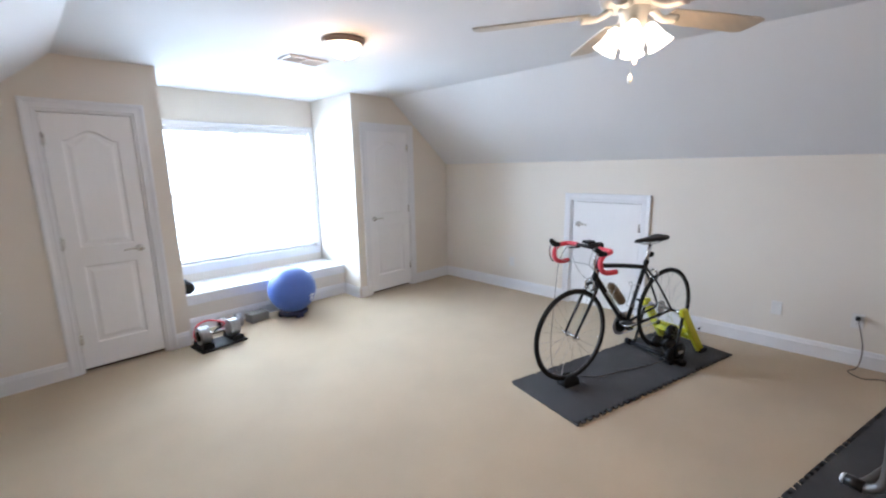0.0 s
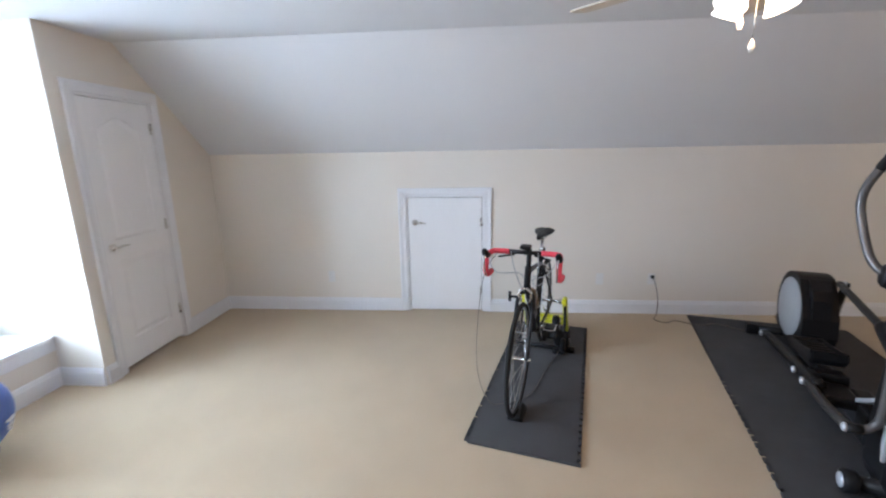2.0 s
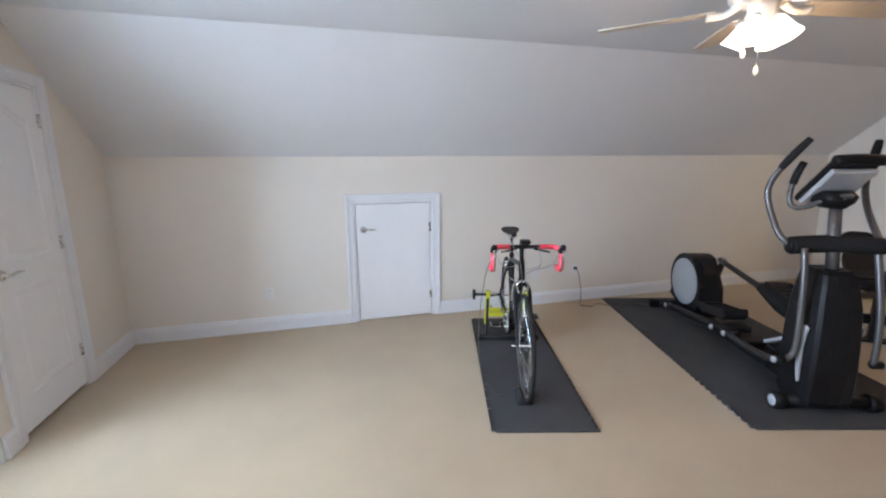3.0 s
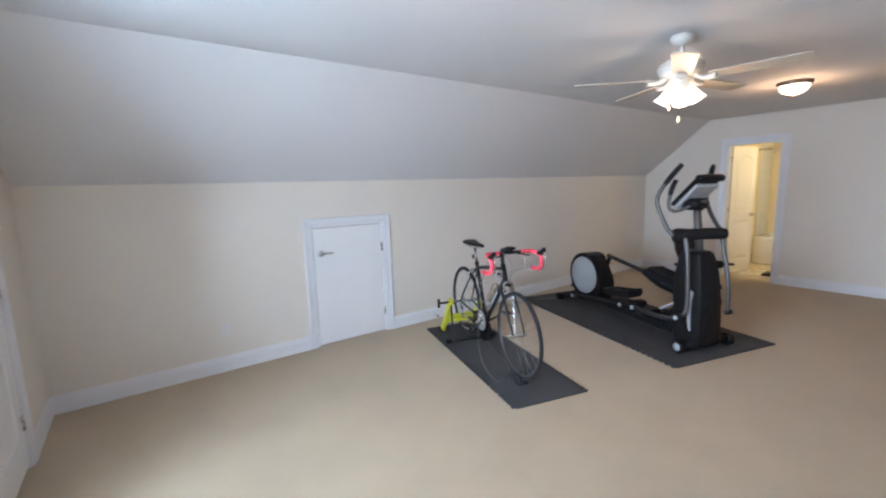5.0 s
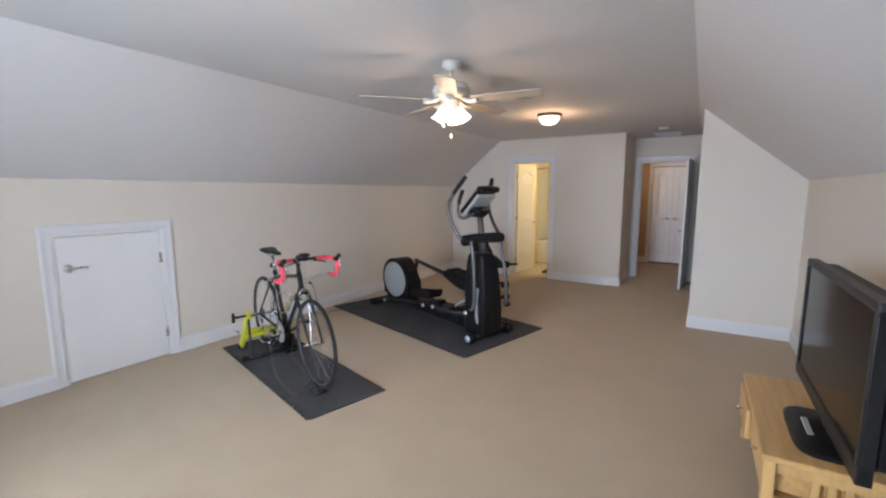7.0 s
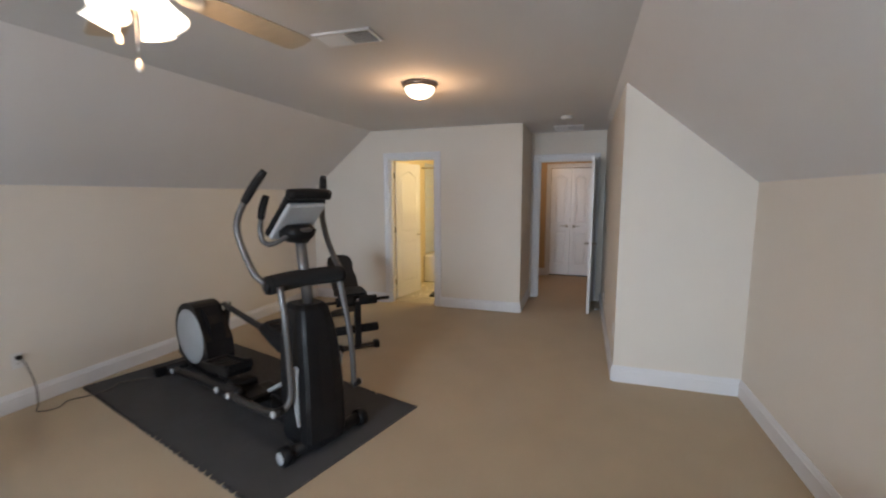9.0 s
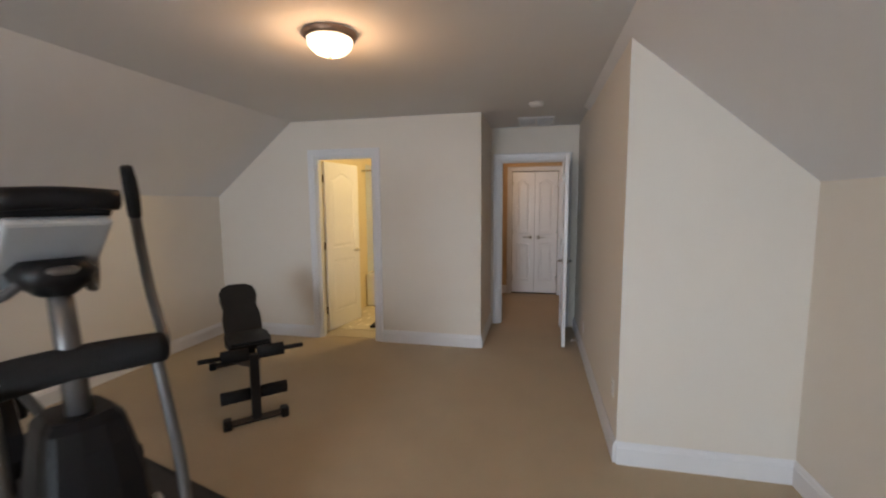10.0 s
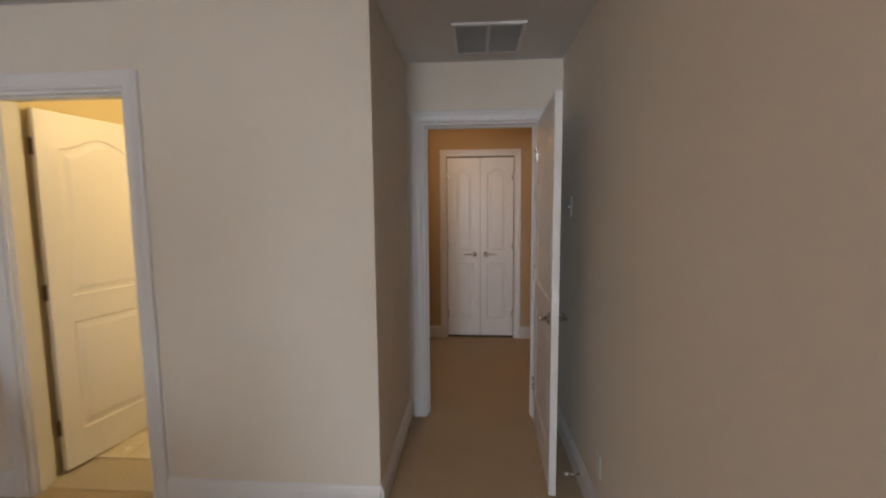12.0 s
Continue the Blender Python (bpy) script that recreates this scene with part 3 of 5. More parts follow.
def tile_mesh(kinds):
    bm = bmesh.new()
    P = tile_outline(0.611, kinds)
    lo = [bm.verts.new((x, y, 0.001)) for x, y in P]
    up = [bm.verts.new((x, y, 0.012)) for x, y in P]
    cx = 0.3055
    top = [bm.verts.new((x + (cx - x) * 0.0004, y + (cx - y) * 0.0004, 0.0128)) for x, y in P]
    n = len(P)
    for i in range(n):
        j = (i + 1) % n
        bm.faces.new((lo[i], lo[j], up[j], up[i]))
        bm.faces.new((up[i], up[j], top[j], top[i]))
    f = bm.faces.new(top)
    bmesh.ops.triangulate(bm, faces=[f])
    return bm


def foam_mat(m, nu, nv, label):
    top = thing("exercise_mat", label, "exercise mat", m, "foam mats")
    for i in range(nu):
        for j in range(nv):
            kinds = (-1 if j == 0 else 0, 0, 1 if j == nv - 1 else 0, 0)
            o = part("mat_tile", tile_mesh(kinds), RUBBER, top)
            o.location = (i * 0.6111, j * 0.6111, 0)
    return top


foam_mat(pose(0.800, 1.845, 0, 0, 0, -15), 3, 1, "row of three dark grey interlocking foam tiles under the bicycle")
foam_mat(pose(0.248, -0.222, 0, 0, 0, -15.5), 4, 2, "dark grey interlocking foam tiles under the elliptical machine")


# ---- bicycle ----
def wheel(parent, name, at, R=0.338, spokes=24, hubw=0.05):
    c = Vector(at)

    def ringpts(r, n=56):
        return [c + Vector((r * math.cos(2 * math.pi * k / n), 0, r * math.sin(2 * math.pi * k / n))) for k in range(n)]

    rim = part(name, T(ringpts(R - 0.028), 0.0095, 8, closed=True, flat=0.85), RIM, parent, "black-tyred spoked road wheel", True)
    part("tyre", T(ringpts(R - 0.013), 0.0145, 10, closed=True), TYRE, rim, "black rubber tyre", True)
    part("hub", L([(0, -hubw), (0.006, -hubw), (0.006, -hubw + 0.012), (0.02, -hubw + 0.014), (0.02, -hubw + 0.018), (0.011, -hubw + 0.026), (0.011, hubw - 0.026), (0.02, hubw - 0.018), (0.02, hubw - 0.014), (0.006, hubw - 0.012), (0.006, hubw), (0, hubw)], 16, axis(at, (0, 1, 0))), CHROME, rim, smooth=True)
    bm = bmesh.new()
    for k in range(spokes):
        a = 2 * math.pi * k / spokes
        a2 = a + (0.9 if k % 4 < 2 else -0.9) * 0.35
        s = 1 if k % 2 else -1
        rod(bm, c + Vector((0.02 * math.cos(a2 * 1.0), s * (hubw - 0.016), 0.02 * math.sin(a2))), c + Vector(((R - 0.034) * math.cos(a), 0, (R - 0.034) * math.sin(a))), 0.0011, 4)
    tagged(part("spokes", bm, CHROME, rim), kind="stuff")
    return rim


BIKE = pose(1.15, 2.155, 0.0128, 0, 0, -17)
bike = thing("road_bicycle", "black road bicycle with red bar tape on a trainer", "bicycle", BIKE)
FH, RH = Vector((0.085, 0, 0.372)), Vector((1.14, 0, 0.388))
wheel(bike, "front_wheel", FH)
wheel(bike, "rear_wheel", RH, hubw=0.062)
HT, HB = Vector((0.335, 0, 0.885)), Vector((0.285, 0, 0.745))
BBK, ST = Vector((0.665, 0, 0.325)), Vector((0.845, 0, 0.785))
bm = bmesh.new()
rod(bm, HB + (HB - HT) * 0.02, HT, 0.021, 14)
rod(bm, HB + Vector((0.012, 0, 0.03)), BBK, 0.021, 14)
tube(bm, [HT + Vector((0.0, 0, -0.035)), (0.6, 0, 0.815), ST + Vector((0, 0, -0.012))], 0.0165, 12, 5)
rod(bm, BBK, ST + (ST - BBK) * 0.06, 0.016, 12)
for s in (1, -1):
    tube(bm, [ST + Vector((0, s * 0.012, -0.015)), (0.98, s * 0.035, 0.62), RH + Vector((0, s * 0.062, 0))], [0.009, 0.008, 0.007], 8, 4)
    tube(bm, [BBK + Vector((0.02, s * 0.028, 0)), (0.88, s * 0.045, 0.355), RH + Vector((0, s * 0.062, 0))], [0.012, 0.010, 0.008], 8, 4)
rod(bm, BBK + Vector((0, -0.036, 0)), BBK + Vector((0, 0.036, 0)), 0.021, 14)
bframe = part("frame", bm, SATINBLK, bike, "black painted frame", True)
for s in (1, -1):
    a, b = HB + Vector((0.012, s * 0.0165, 0.03)), BBK + Vector((0, s * 0.0165, 0))
    part("decal", T([a + (b - a) * 0.28, a + (b - a) * 0.72], 0.0075, 8), SILVERP, bframe, "silver lettering strip on the down tube", True)
bm = bmesh.new()
crown = HB + (HB - HT) * 0.10
rod(bm, HB, crown, 0.017, 12)
for s in (1, -1):
    tube(bm, [crown + Vector((0, s * 0.006, 0)), crown + Vector((-0.012, s * 0.046, -0.03)), (0.185, s * 0.05, 0.56), FH + Vector((0.004, s * 0.05, 0.03)), FH + Vector((0, s * 0.05, 0))], [0.014, 0.013, 0.011, 0.008, 0.007], 8, 5)
part("fork", bm, SATINBLK, bike, "black fork blades", True)
part("quick_release", T([FH + Vector((0, 0.046, 0)), FH + Vector((0, 0.072, 0)), FH + Vector((0.012, 0.078, -0.003)), FH + Vector((0.05, 0.076, -0.012))], [0.010, 0.010, 0.007, 0.006], 10), CHROME, bike, "silver axle quick release", True)
part("axle_nut", T([FH + Vector((0, -0.046, 0)), FH + Vector((0, -0.072, 0))], 0.010, 10), CHROME, bike, smooth=True)
part("stem", T([HT, HT + Vector((0.01, 0, 0.10)), HT + Vector((-0.01, 0, 0.122)), (0.215, 0, 1.002)], [0.015, 0.016, 0.017, 0.018], 12, 4), SATINBLK, bike, smooth=True)
bm = bmesh.new()
BX = 0.212
tube(bm, [(BX, -0.10, 1.022), (BX, 0, 1.022), (BX, 0.10, 1.022)], 0.0135, 12)
part("handlebar", bm, SATINBLK, bike, "black handlebar centre", True)
for s in (1, -1):
    drop = [(BX, s * 0.095, 1.022), (BX, s * 0.185, 1.02), (BX - 0.03, s * 0.205, 1.016), (BX - 0.085, s * 0.21, 1.005), (BX - 0.115, s * 0.21, 0.96), (BX - 0.10, s * 0.212, 0.91), (BX - 0.055, s * 0.214, 0.885), (BX + 0.03, s * 0.216, 0.882)]
    b = part("bar_tape", T(drop, 0.0165, 12, 5), RED, bike, "red handlebar tape", True)
    part("end_plug", L([(0, 0), (0.0165, 0), (0.0165, 0.006), (0, 0.008)], 12, axis((BX + 0.03, s * 0.216, 0.882), (1, 0, 0))), BLACK, b)
    h = part("brake_hood", T([(BX - 0.075, s * 0.21, 1.012), (BX - 0.115, s * 0.21, 1.022), (BX - 0.145, s * 0.209, 1.045), (BX - 0.15, s * 0.208, 1.062)], [0.019, 0.021, 0.019, 0.011], 10, 4), BLACK, bike, "black rubber brake hood", True)
    part("brake_lever", T([(BX - 0.145, s * 0.209, 1.03), (BX - 0.165, s * 0.207, 0.99), (BX - 0.155, s * 0.205, 0.93), (BX - 0.13, s * 0.203, 0.895)], [0.008, 0.008, 0.007, 0.006], 8, 4, flat=0.7), CHROME, h, "polished brake lever", True)
    part("interrupter_lever", T([(BX - 0.02, s * 0.06, 1.012), (BX - 0.035, s * 0.10, 1.005), (BX - 0.03, s * 0.155, 0.992)], [0.009, 0.006, 0.005], 8, 4), BLACK, bike, "black secondary brake lever", True)
part("computer_mount", B(BX - 0.035, BX + 0.035, -0.035, 0.03, 1.045, 1.066, bevel=0.008), BLACK, bike, "black handlebar computer")
part("mount_clamp", T([(BX, -0.02, 1.025), (BX, -0.01, 1.05)], 0.012, 10), BLACK, bike)
for o in bike.children_recursive:
    if o.name.split(".")[0] in ("handlebar", "bar_tape", "end_plug", "brake_hood", "brake_lever", "interrupter_lever", "computer_mount", "mount_clamp"):
        o.data.transform(Matrix.Translation((0, 0, -0.02)))
# seat
part("seatpost", T([ST + (ST - BBK) * 0.05, (0.895, 0, 0.955)], 0.0135, 12), CHROME, bike, "silver seatpost", True)
part("seat_collar", T([ST + (ST - BBK) * 0.03, ST + (ST - BBK) * 0.085], 0.020, 12), SATINBLK, bike, smooth=True)
rings = []
for x, w, z, h in ((0.715, 0.014, 0.985, 0.012), (0.74, 0.021, 0.992, 0.02), (0.82, 0.027, 0.992, 0.027), (0.90, 0.048, 0.99, 0.032), (0.96, 0.069, 0.993, 0.036), (1.01, 0.074, 0.998, 0.036), (1.04, 0.058, 1.0, 0.026), (1.05, 0.03, 1.0, 0.012)):
    rings.append([Vector((x, w * math.cos(t), z + h * (0.62 * math.sin(t) if math.sin(t) > 0 else 0.75 * math.sin(t)) - 0.007 * math.exp(-(w * math.cos(t) / 0.012) ** 2) * (math.sin(t) > 0))) for t in [2 * math.pi * k / 22 for k in range(22)]])
part("saddle", ring_sweep(bmesh.new(), rings), VINYL, bike, "black padded saddle", True)
bm = bmesh.new()
for s in (1, -1):
    tube(bm, [(0.75, s * 0.01, 0.978), (0.82, s * 0.02, 0.958), (0.96, s * 0.022, 0.958), (1.01, s * 0.03, 0.98)], 0.0035, 6, 4)
part("saddle_rails", bm, CHROME, bike, smooth=True)
part("seat_lamp", L([(0, 0), (0.02, 0.002), (0.024, 0.02), (0.016, 0.045), (0, 0.05)], 14, axis((0.885, 0, 0.865), (1, 0, 0.15))), BLACK, bike, "small black seatpost lamp", True)
# drivetrain, on the low side
cr = part("chainring", L([(0.04, -0.002), (0.083, -0.002), (0.088, 0), (0.083, 0.002), (0.04, 0.002)], 40, axis(BBK + Vector((0, 0.048, 0)), (0, 1, 0))), ALLOY, bike, "toothed chainrings")
part("inner_chainring", L([(0.03, -0.002), (0.062, -0.002), (0.062, 0.002), (0.03, 0.002)], 36, axis(BBK + Vector((0, 0.040, 0)), (0, 1, 0))), BLACK, cr)
bm = bmesh.new()
for k in range(5):
    a = 2 * math.pi * k / 5 + 0.3
    rod(bm, BBK + Vector((0, 0.05, 0)), BBK + Vector((0.065 * math.cos(a), 0.05, 0.065 * math.sin(a))), 0.007, 8)
part("spider", bm, CHROME, cr, smooth=True)
for s, a in ((1, -0.55), (-1, math.pi - 0.55)):
    e = BBK + Vector((0.168 * math.cos(a), s * 0.07, 0.168 * math.sin(a)))
    c = part("crank_arm", T([BBK + Vector((0, s * 0.058, 0)), e], [0.014, 0.010], 10), CHROME, bike, "silver crank arm", True)
    pd = part("pedal", B(-0.045, 0.045, -0.035, 0.035, -0.009, 0.009, bevel=0.005, m=Matrix.Translation(e + Vector((0, s * 0.055, 0)))), BLACK, c, "black and silver pedal")
    part("pedal_cage", T([e + Vector((-0.05, s * 0.02, 0)), e + Vector((0.05, s * 0.02, 0)), e + Vector((0.05, s * 0.09, 0)), e + Vector((-0.05, s * 0.09, 0))], 0.006, 6, closed=True), CHROME, pd)
bm = bmesh.new()
for k in range(7):
    lathe(bm, [(0.012, 0), (0.052 - 0.0048 * k, 0), (0.052 - 0.0048 * k, 0.002), (0.012, 0.002)], 24, axis(RH + Vector((0, 0.026 + 0.0042 * k, 0)), (0, 1, 0)))
part("cassette", bm, ALLOY, bike, "stacked rear sprockets")
part("chain", T([BBK + Vector((0.0, 0.048, 0.088)), RH + Vector((0, 0.042, 0.04)), RH + Vector((0.038, 0.042, 0)), RH + Vector((0.012, 0.042, -0.075)), RH + Vector((-0.01, 0.045, -0.135)), BBK + Vector((0.0, 0.048, -0.088)), BBK + Vector((-0.088, 0.048, 0))], 0.0042, 6, closed=True), ALLOY, bike)
dr = part("rear_derailleur", T([RH + Vector((0.01, 0.055, -0.02)), RH + Vector((0.03, 0.055, -0.06)), RH + Vector((0.0, 0.05, -0.10)), RH + Vector((-0.005, 0.045, -0.145))], [0.009, 0.014, 0.010, 0.008], 8, 3), ALLOY, bike, "silver rear derailleur", True)
for dz in (-0.075, -0.14):
    part("jockey_wheel", L([(0.004, -0.004), (0.021, -0.004), (0.021, 0.004), (0.004, 0.004)], 14, axis(RH + Vector((0.0, 0.044, dz)), (0, 1, 0))), BLACK, dr)
for nm, at, ww in (("front_brake", crown + Vector((-0.03, 0, 0.0)), -1), ("rear_brake", Vector((0.955, 0, 0.705)), 1)):
    bm = bmesh.new()
    for s in (1, -1):
        tube(bm, [at + Vector((0, s * 0.004, 0.035)), at + Vector((ww * 0.006, s * 0.036, 0.01)), at + Vector((0, s * 0.032, -0.04))], [0.010, 0.008, 0.008], 8, 4)
        box(bm, at.x - 0.024, at.x + 0.024, at.y + s * 0.019, at.y + s * 0.032, at.z - 0.05, at.z - 0.036, bevel=0.003)
    part(nm, bm, CHROME, bike, "silver caliper brake", True)
for pts in ([(BX - 0.10, 0.205, 1.0), (BX - 0.11, 0.15, 0.90), (0.26, 0.05, 0.86), (0.30, 0.024, 0.82)], [(BX - 0.10, -0.205, 1.0), (BX - 0.12, -0.15, 0.91), (0.23, -0.06, 0.84), (0.29, -0.024, 0.80)],
            [(BX - 0.03, 0.08, 1.01), (BX - 0.10, 0.05, 0.95), (BX - 0.05, 0.02, 0.82), (0.25, 0.004, 0.745)], [(BX - 0.03, -0.08, 1.01), (BX - 0.08, -0.09, 0.90), (0.30, -0.03, 0.83), (0.45, -0.02, 0.80)]):
    part("brake_cable", T(pts, 0.0026, 6, 6), ALLOY, bike, smooth=True)
part("bottle_cage", T([(0.452, -0.034, 0.60), (0.475, -0.036, 0.66), (0.51, 0, 0.68), (0.475, 0.036, 0.66), (0.452, 0.034, 0.60), (0.53, 0.03, 0.49), (0.56, 0, 0.47), (0.53, -0.03, 0.49)], 0.003, 6, 4, closed=True), ALLOY, bike, smooth=True)
part("seat_tube_cage", T([(0.755, -0.034, 0.64), (0.72, -0.036, 0.66), (0.69, 0, 0.645), (0.72, 0.036, 0.66), (0.755, 0.034, 0.64), (0.705, 0.03, 0.50), (0.665, 0, 0.49), (0.705, -0.03, 0.50)], 0.003, 6, 4, closed=True), ALLOY, bike, smooth=True)
d_tube = (BBK - HB).normalized()
bot = thing("water_bottle", "smoky brown plastic drink bottle in the frame cage", "bottle", BIKE @ axis((0.565, 0, 0.515), -d_tube) @ Matrix.Translation((0, 0, -0.01)))
part("bottle_body", L([(0, 0), (0.034, 0.002), (0.036, 0.02), (0.036, 0.09), (0.032, 0.10), (0.032, 0.112), (0.036, 0.12), (0.035, 0.165), (0.028, 0.18), (0, 0.18)], 20), SMOKE, bot, smooth=True)
part("cap", L([(0, 0.178), (0.029, 0.178), (0.03, 0.196), (0.018, 0.205), (0.012, 0.222), (0, 0.224)], 20), SMOKE, bot, "brown screw cap", True)
bot.location += (BIKE.to_3x3() @ Vector((0.028, 0, 0.026)))

# wheel block
blk = thing("wheel_block", "black rubber riser block under the front tyre", "wheel block", BIKE)
rings = []
for x in (-0.105, -0.09, -0.06, -0.02, 0.02, 0.06, 0.09, 0.105):
    e = max(0.0, (abs(x) - 0.02) / 0.085)
    top = 0.072 - 0.03 * e * e
    dip = 0.036 if abs(x) < 0.07 else top - 0.006
    rings.append([Vector((0.075 + x * 0.64, y * 0.8, z)) for y, z in ((-0.058, 0.0), (-0.056, 0.02), (-0.042, top), (-0.018, top), (-0.013, dip), (0.013, dip), (0.018, top), (0.042, top), (0.056, 0.02), (0.058, 0.0))])
part("block_body", ring_sweep(bmesh.new(), rings), TYRE, blk, smooth=True)

# trainer stand
tr = thing("bike_trainer", "yellow and black indoor bike trainer clamped to the rear axle", "bike trainer", BIKE @ Matrix.Translation((0.04, 0, 0)))
for s in (1, -1):
    bm = PR([(1.06, 0.425), (1.125, 0.425), (1.15, 0.36), (1.40, 0.035), (1.40, 0.012), (1.335, 0.012), (1.10, 0.33), (1.06, 0.37)], 0.035, Matrix.Translation((0, s * 0.165 - 0.0175, 0)), bevel=0.006)
    lg = part("rear_leg", bm, YELLOW, tr, "lime yellow leg")
    part("foot", B(1.345, 1.435, s * 0.165 - 0.03, s * 0.165 + 0.03, 0.0, 0.036, bevel=0.008), BLACK, lg, "black rubber foot")
    part("front_leg", T([(1.085, s * 0.168, 0.375), (1.03, s * 0.178, 0.15), (1.0, s * 0.185, 0.03)], 0.011, 10, 4), SATINBLK, tr, "black tubular leg", True)
    part("axle_clamp", L([(0, 0), (0.019, 0), (0.021, 0.035), (0.014, 0.045), (0.012, 0.085), (0, 0.088)], 16, axis((1.10, s * 0.155, 0.388), (0, -s, 0))), CHROME, tr, smooth=True)
part("rear_crossbar", B(1.235, 1.275, -0.16, 0.16, 0.13, 0.17, bevel=0.008), YELLOW, tr, "lime yellow cross brace")
part("lower_crossbar", B(1.16, 1.20, -0.16, 0.16, 0.205, 0.235, bevel=0.006), YELLOW, tr)
part("front_crossbar", T([(1.0, -0.25, 0.026), (1.0, 0.25, 0.026)], 0.019, 12), SATINBLK, tr, "black round floor bar", True)
for s in (1, -1):
    part("floor_cap", T([(1.0, s * 0.215, 0.026), (1.0, s * 0.265, 0.026)], 0.026, 14), BLACK, tr, "black rubber end cap", True)
kn = part("clamp_screw", T([(1.10, 0.18, 0.388), (1.10, 0.285, 0.388)], 0.011, 10), BLACK, tr, smooth=True)
part("knob", T([(1.10, 0.29, 0.345), (1.10, 0.29, 0.43)], 0.013, 10), BLACK, kn, "black tee handle", True)
ru = part("resistance_unit", L([(0, 0), (0.04, 0), (0.052, 0.01), (0.052, 0.055), (0.03, 0.06), (0.03, 0.115), (0.055, 0.12), (0.06, 0.135), (0.06, 0.155), (0.03, 0.16), (0, 0.16)], 24, axis((1.02, 0.02, 0.115), (0, -1, 0))), BLACK, tr, "black magnetic resistance unit", True)
part("magnet_drum", L([(0, 0), (0.062, 0.0), (0.07, 0.012), (0.07, 0.05), (0.055, 0.058), (0.055, 0.07), (0.064, 0.075), (0.064, 0.10), (0.03, 0.108), (0, 0.108)], 26, axis((1.03, -0.11, 0.095), (0, -1, 0))), BLACK, ru, "ribbed black magnet drum", True)
part("flywheel", L([(0, 0), (0.05, 0.0), (0.056, 0.006), (0.056, 0.03), (0.045, 0.036), (0, 0.036)], 26, axis((0.955, -0.16, 0.075), (0, -1, 0))), BLACK, ru, "black flywheel", True)
part("fan_housing", L([(0, 0), (0.045, 0.0), (0.062, 0.01), (0.062, 0.045), (0.05, 0.055), (0, 0.06)], 26, axis((1.06, -0.075, 0.215), (0, -1, 0))), BLACK, ru, "black round fan housing", True)
for k in range(8):
    a = 2 * math.pi * k / 8
    part("cooling_fin", B(-0.003, 0.003, -0.004, 0.0, 0.018, 0.05, m=Matrix.Translation((1.06, -0.134, 0.215)) @ Matrix.Rotation(a, 4, "Y")), ALLOY, ru)
part("unit_arm", T([(1.05, -0.10, 0.20), (1.03, -0.12, 0.12)], 0.022, 10), BLACK, ru, smooth=True)
part("unit_base", B(0.93, 1.10, -0.20, -0.10, 0.0, 0.035, bevel=0.01), BLACK, ru)
part("pivot_arm", T([(1.02, -0.08, 0.11), (1.12, -0.08, 0.15), (1.22, -0.07, 0.16)], 0.016, 8, 3), SATINBLK, ru)
part("roller", L([(0, 0), (0.02, 0), (0.017, 0.03), (0.02, 0.06), (0, 0.06)], 16, axis((1.02, 0.03, 0.115), (0, -1, 0))), CHROME, ru, smooth=True)
part("badge", B(0.99, 1.05, -0.2195, -0.2185, 0.085, 0.11), SILVERP, ru)
cb = thing("trainer_cable", "thin black cable looping from the handlebar to the trainer", "cable", BIKE)
part("cable", T([(BX - 0.02, 0.16, 1.0), (BX - 0.03, 0.245, 0.85), (0.19, 0.29, 0.50), (0.16, 0.28, 0.20), (0.11, 0.19, 0.03), (0.16, 0.09, 0.012), (0.32, -0.04, 0.006), (0.60, -0.08, 0.006), (0.85, -0.12, 0.006), (0.995, -0.16, 0.04)], 0.0022, 6, 8), CORD, cb, smooth=True)


# ---- elliptical machine ----
EL = pose(0.698, 0.372, 0.0128, 0, 0, -20)
el = thing("elliptical_trainer", "black and pewter elliptical machine with a grey flywheel cover", "exercise machine", EL)


def loft(rows, n=20, p=3.0):
    """Superellipse sections (z, x0, x1, halfwidth)."""
    rings = []
    for z, x0, x1, hw in rows:
        c, a = (x0 + x1) / 2, (x1 - x0) / 2
        r = []
        for k in range(n):
            t = 2 * math.pi * k / n
            cx, sy = math.cos(t), math.sin(t)
            r.append(Vector((c + a * math.copysign(abs(cx) ** (2 / p), cx), hw * math.copysign(abs(sy) ** (2 / p), sy), z)))
        rings.append(r)
    return ring_sweep(bmesh.new(), rings)


rings = []
for z, x0, x1, hw in ((0.05, -0.15, 0.11, 0.138), (0.09, -0.16, 0.13, 0.146), (0.30, -0.165, 0.14, 0.146), (0.50, -0.155, 0.145, 0.138), (0.68, -0.135, 0.14, 0.130), (0.80, -0.11, 0.13, 0.112), (0.865, -0.09, 0.12, 0.100), (0.89, -0.065, 0.10, 0.08)):
    rings.append([Vector((x, y + 0.012, z)) for x, y in ((x1, hw * 0.8), (x1 - 0.03, hw * 0.94), (x0 + 0.06, hw), (x0 + 0.018, hw * 0.93), (x0, hw * 0.80), (x0 - 0.012, hw * 0.3), (x0 - 0.012, -hw * 0.3), (x0, -hw * 0.80), (x0 + 0.018, -hw * 0.93), (x0 + 0.06, -hw), (x1 - 0.03, -hw * 0.94), (x1, -hw * 0.8))])
part("front_shroud", ring_sweep(bmesh.new(), rings), BLACK, el, "black faceted front shroud")
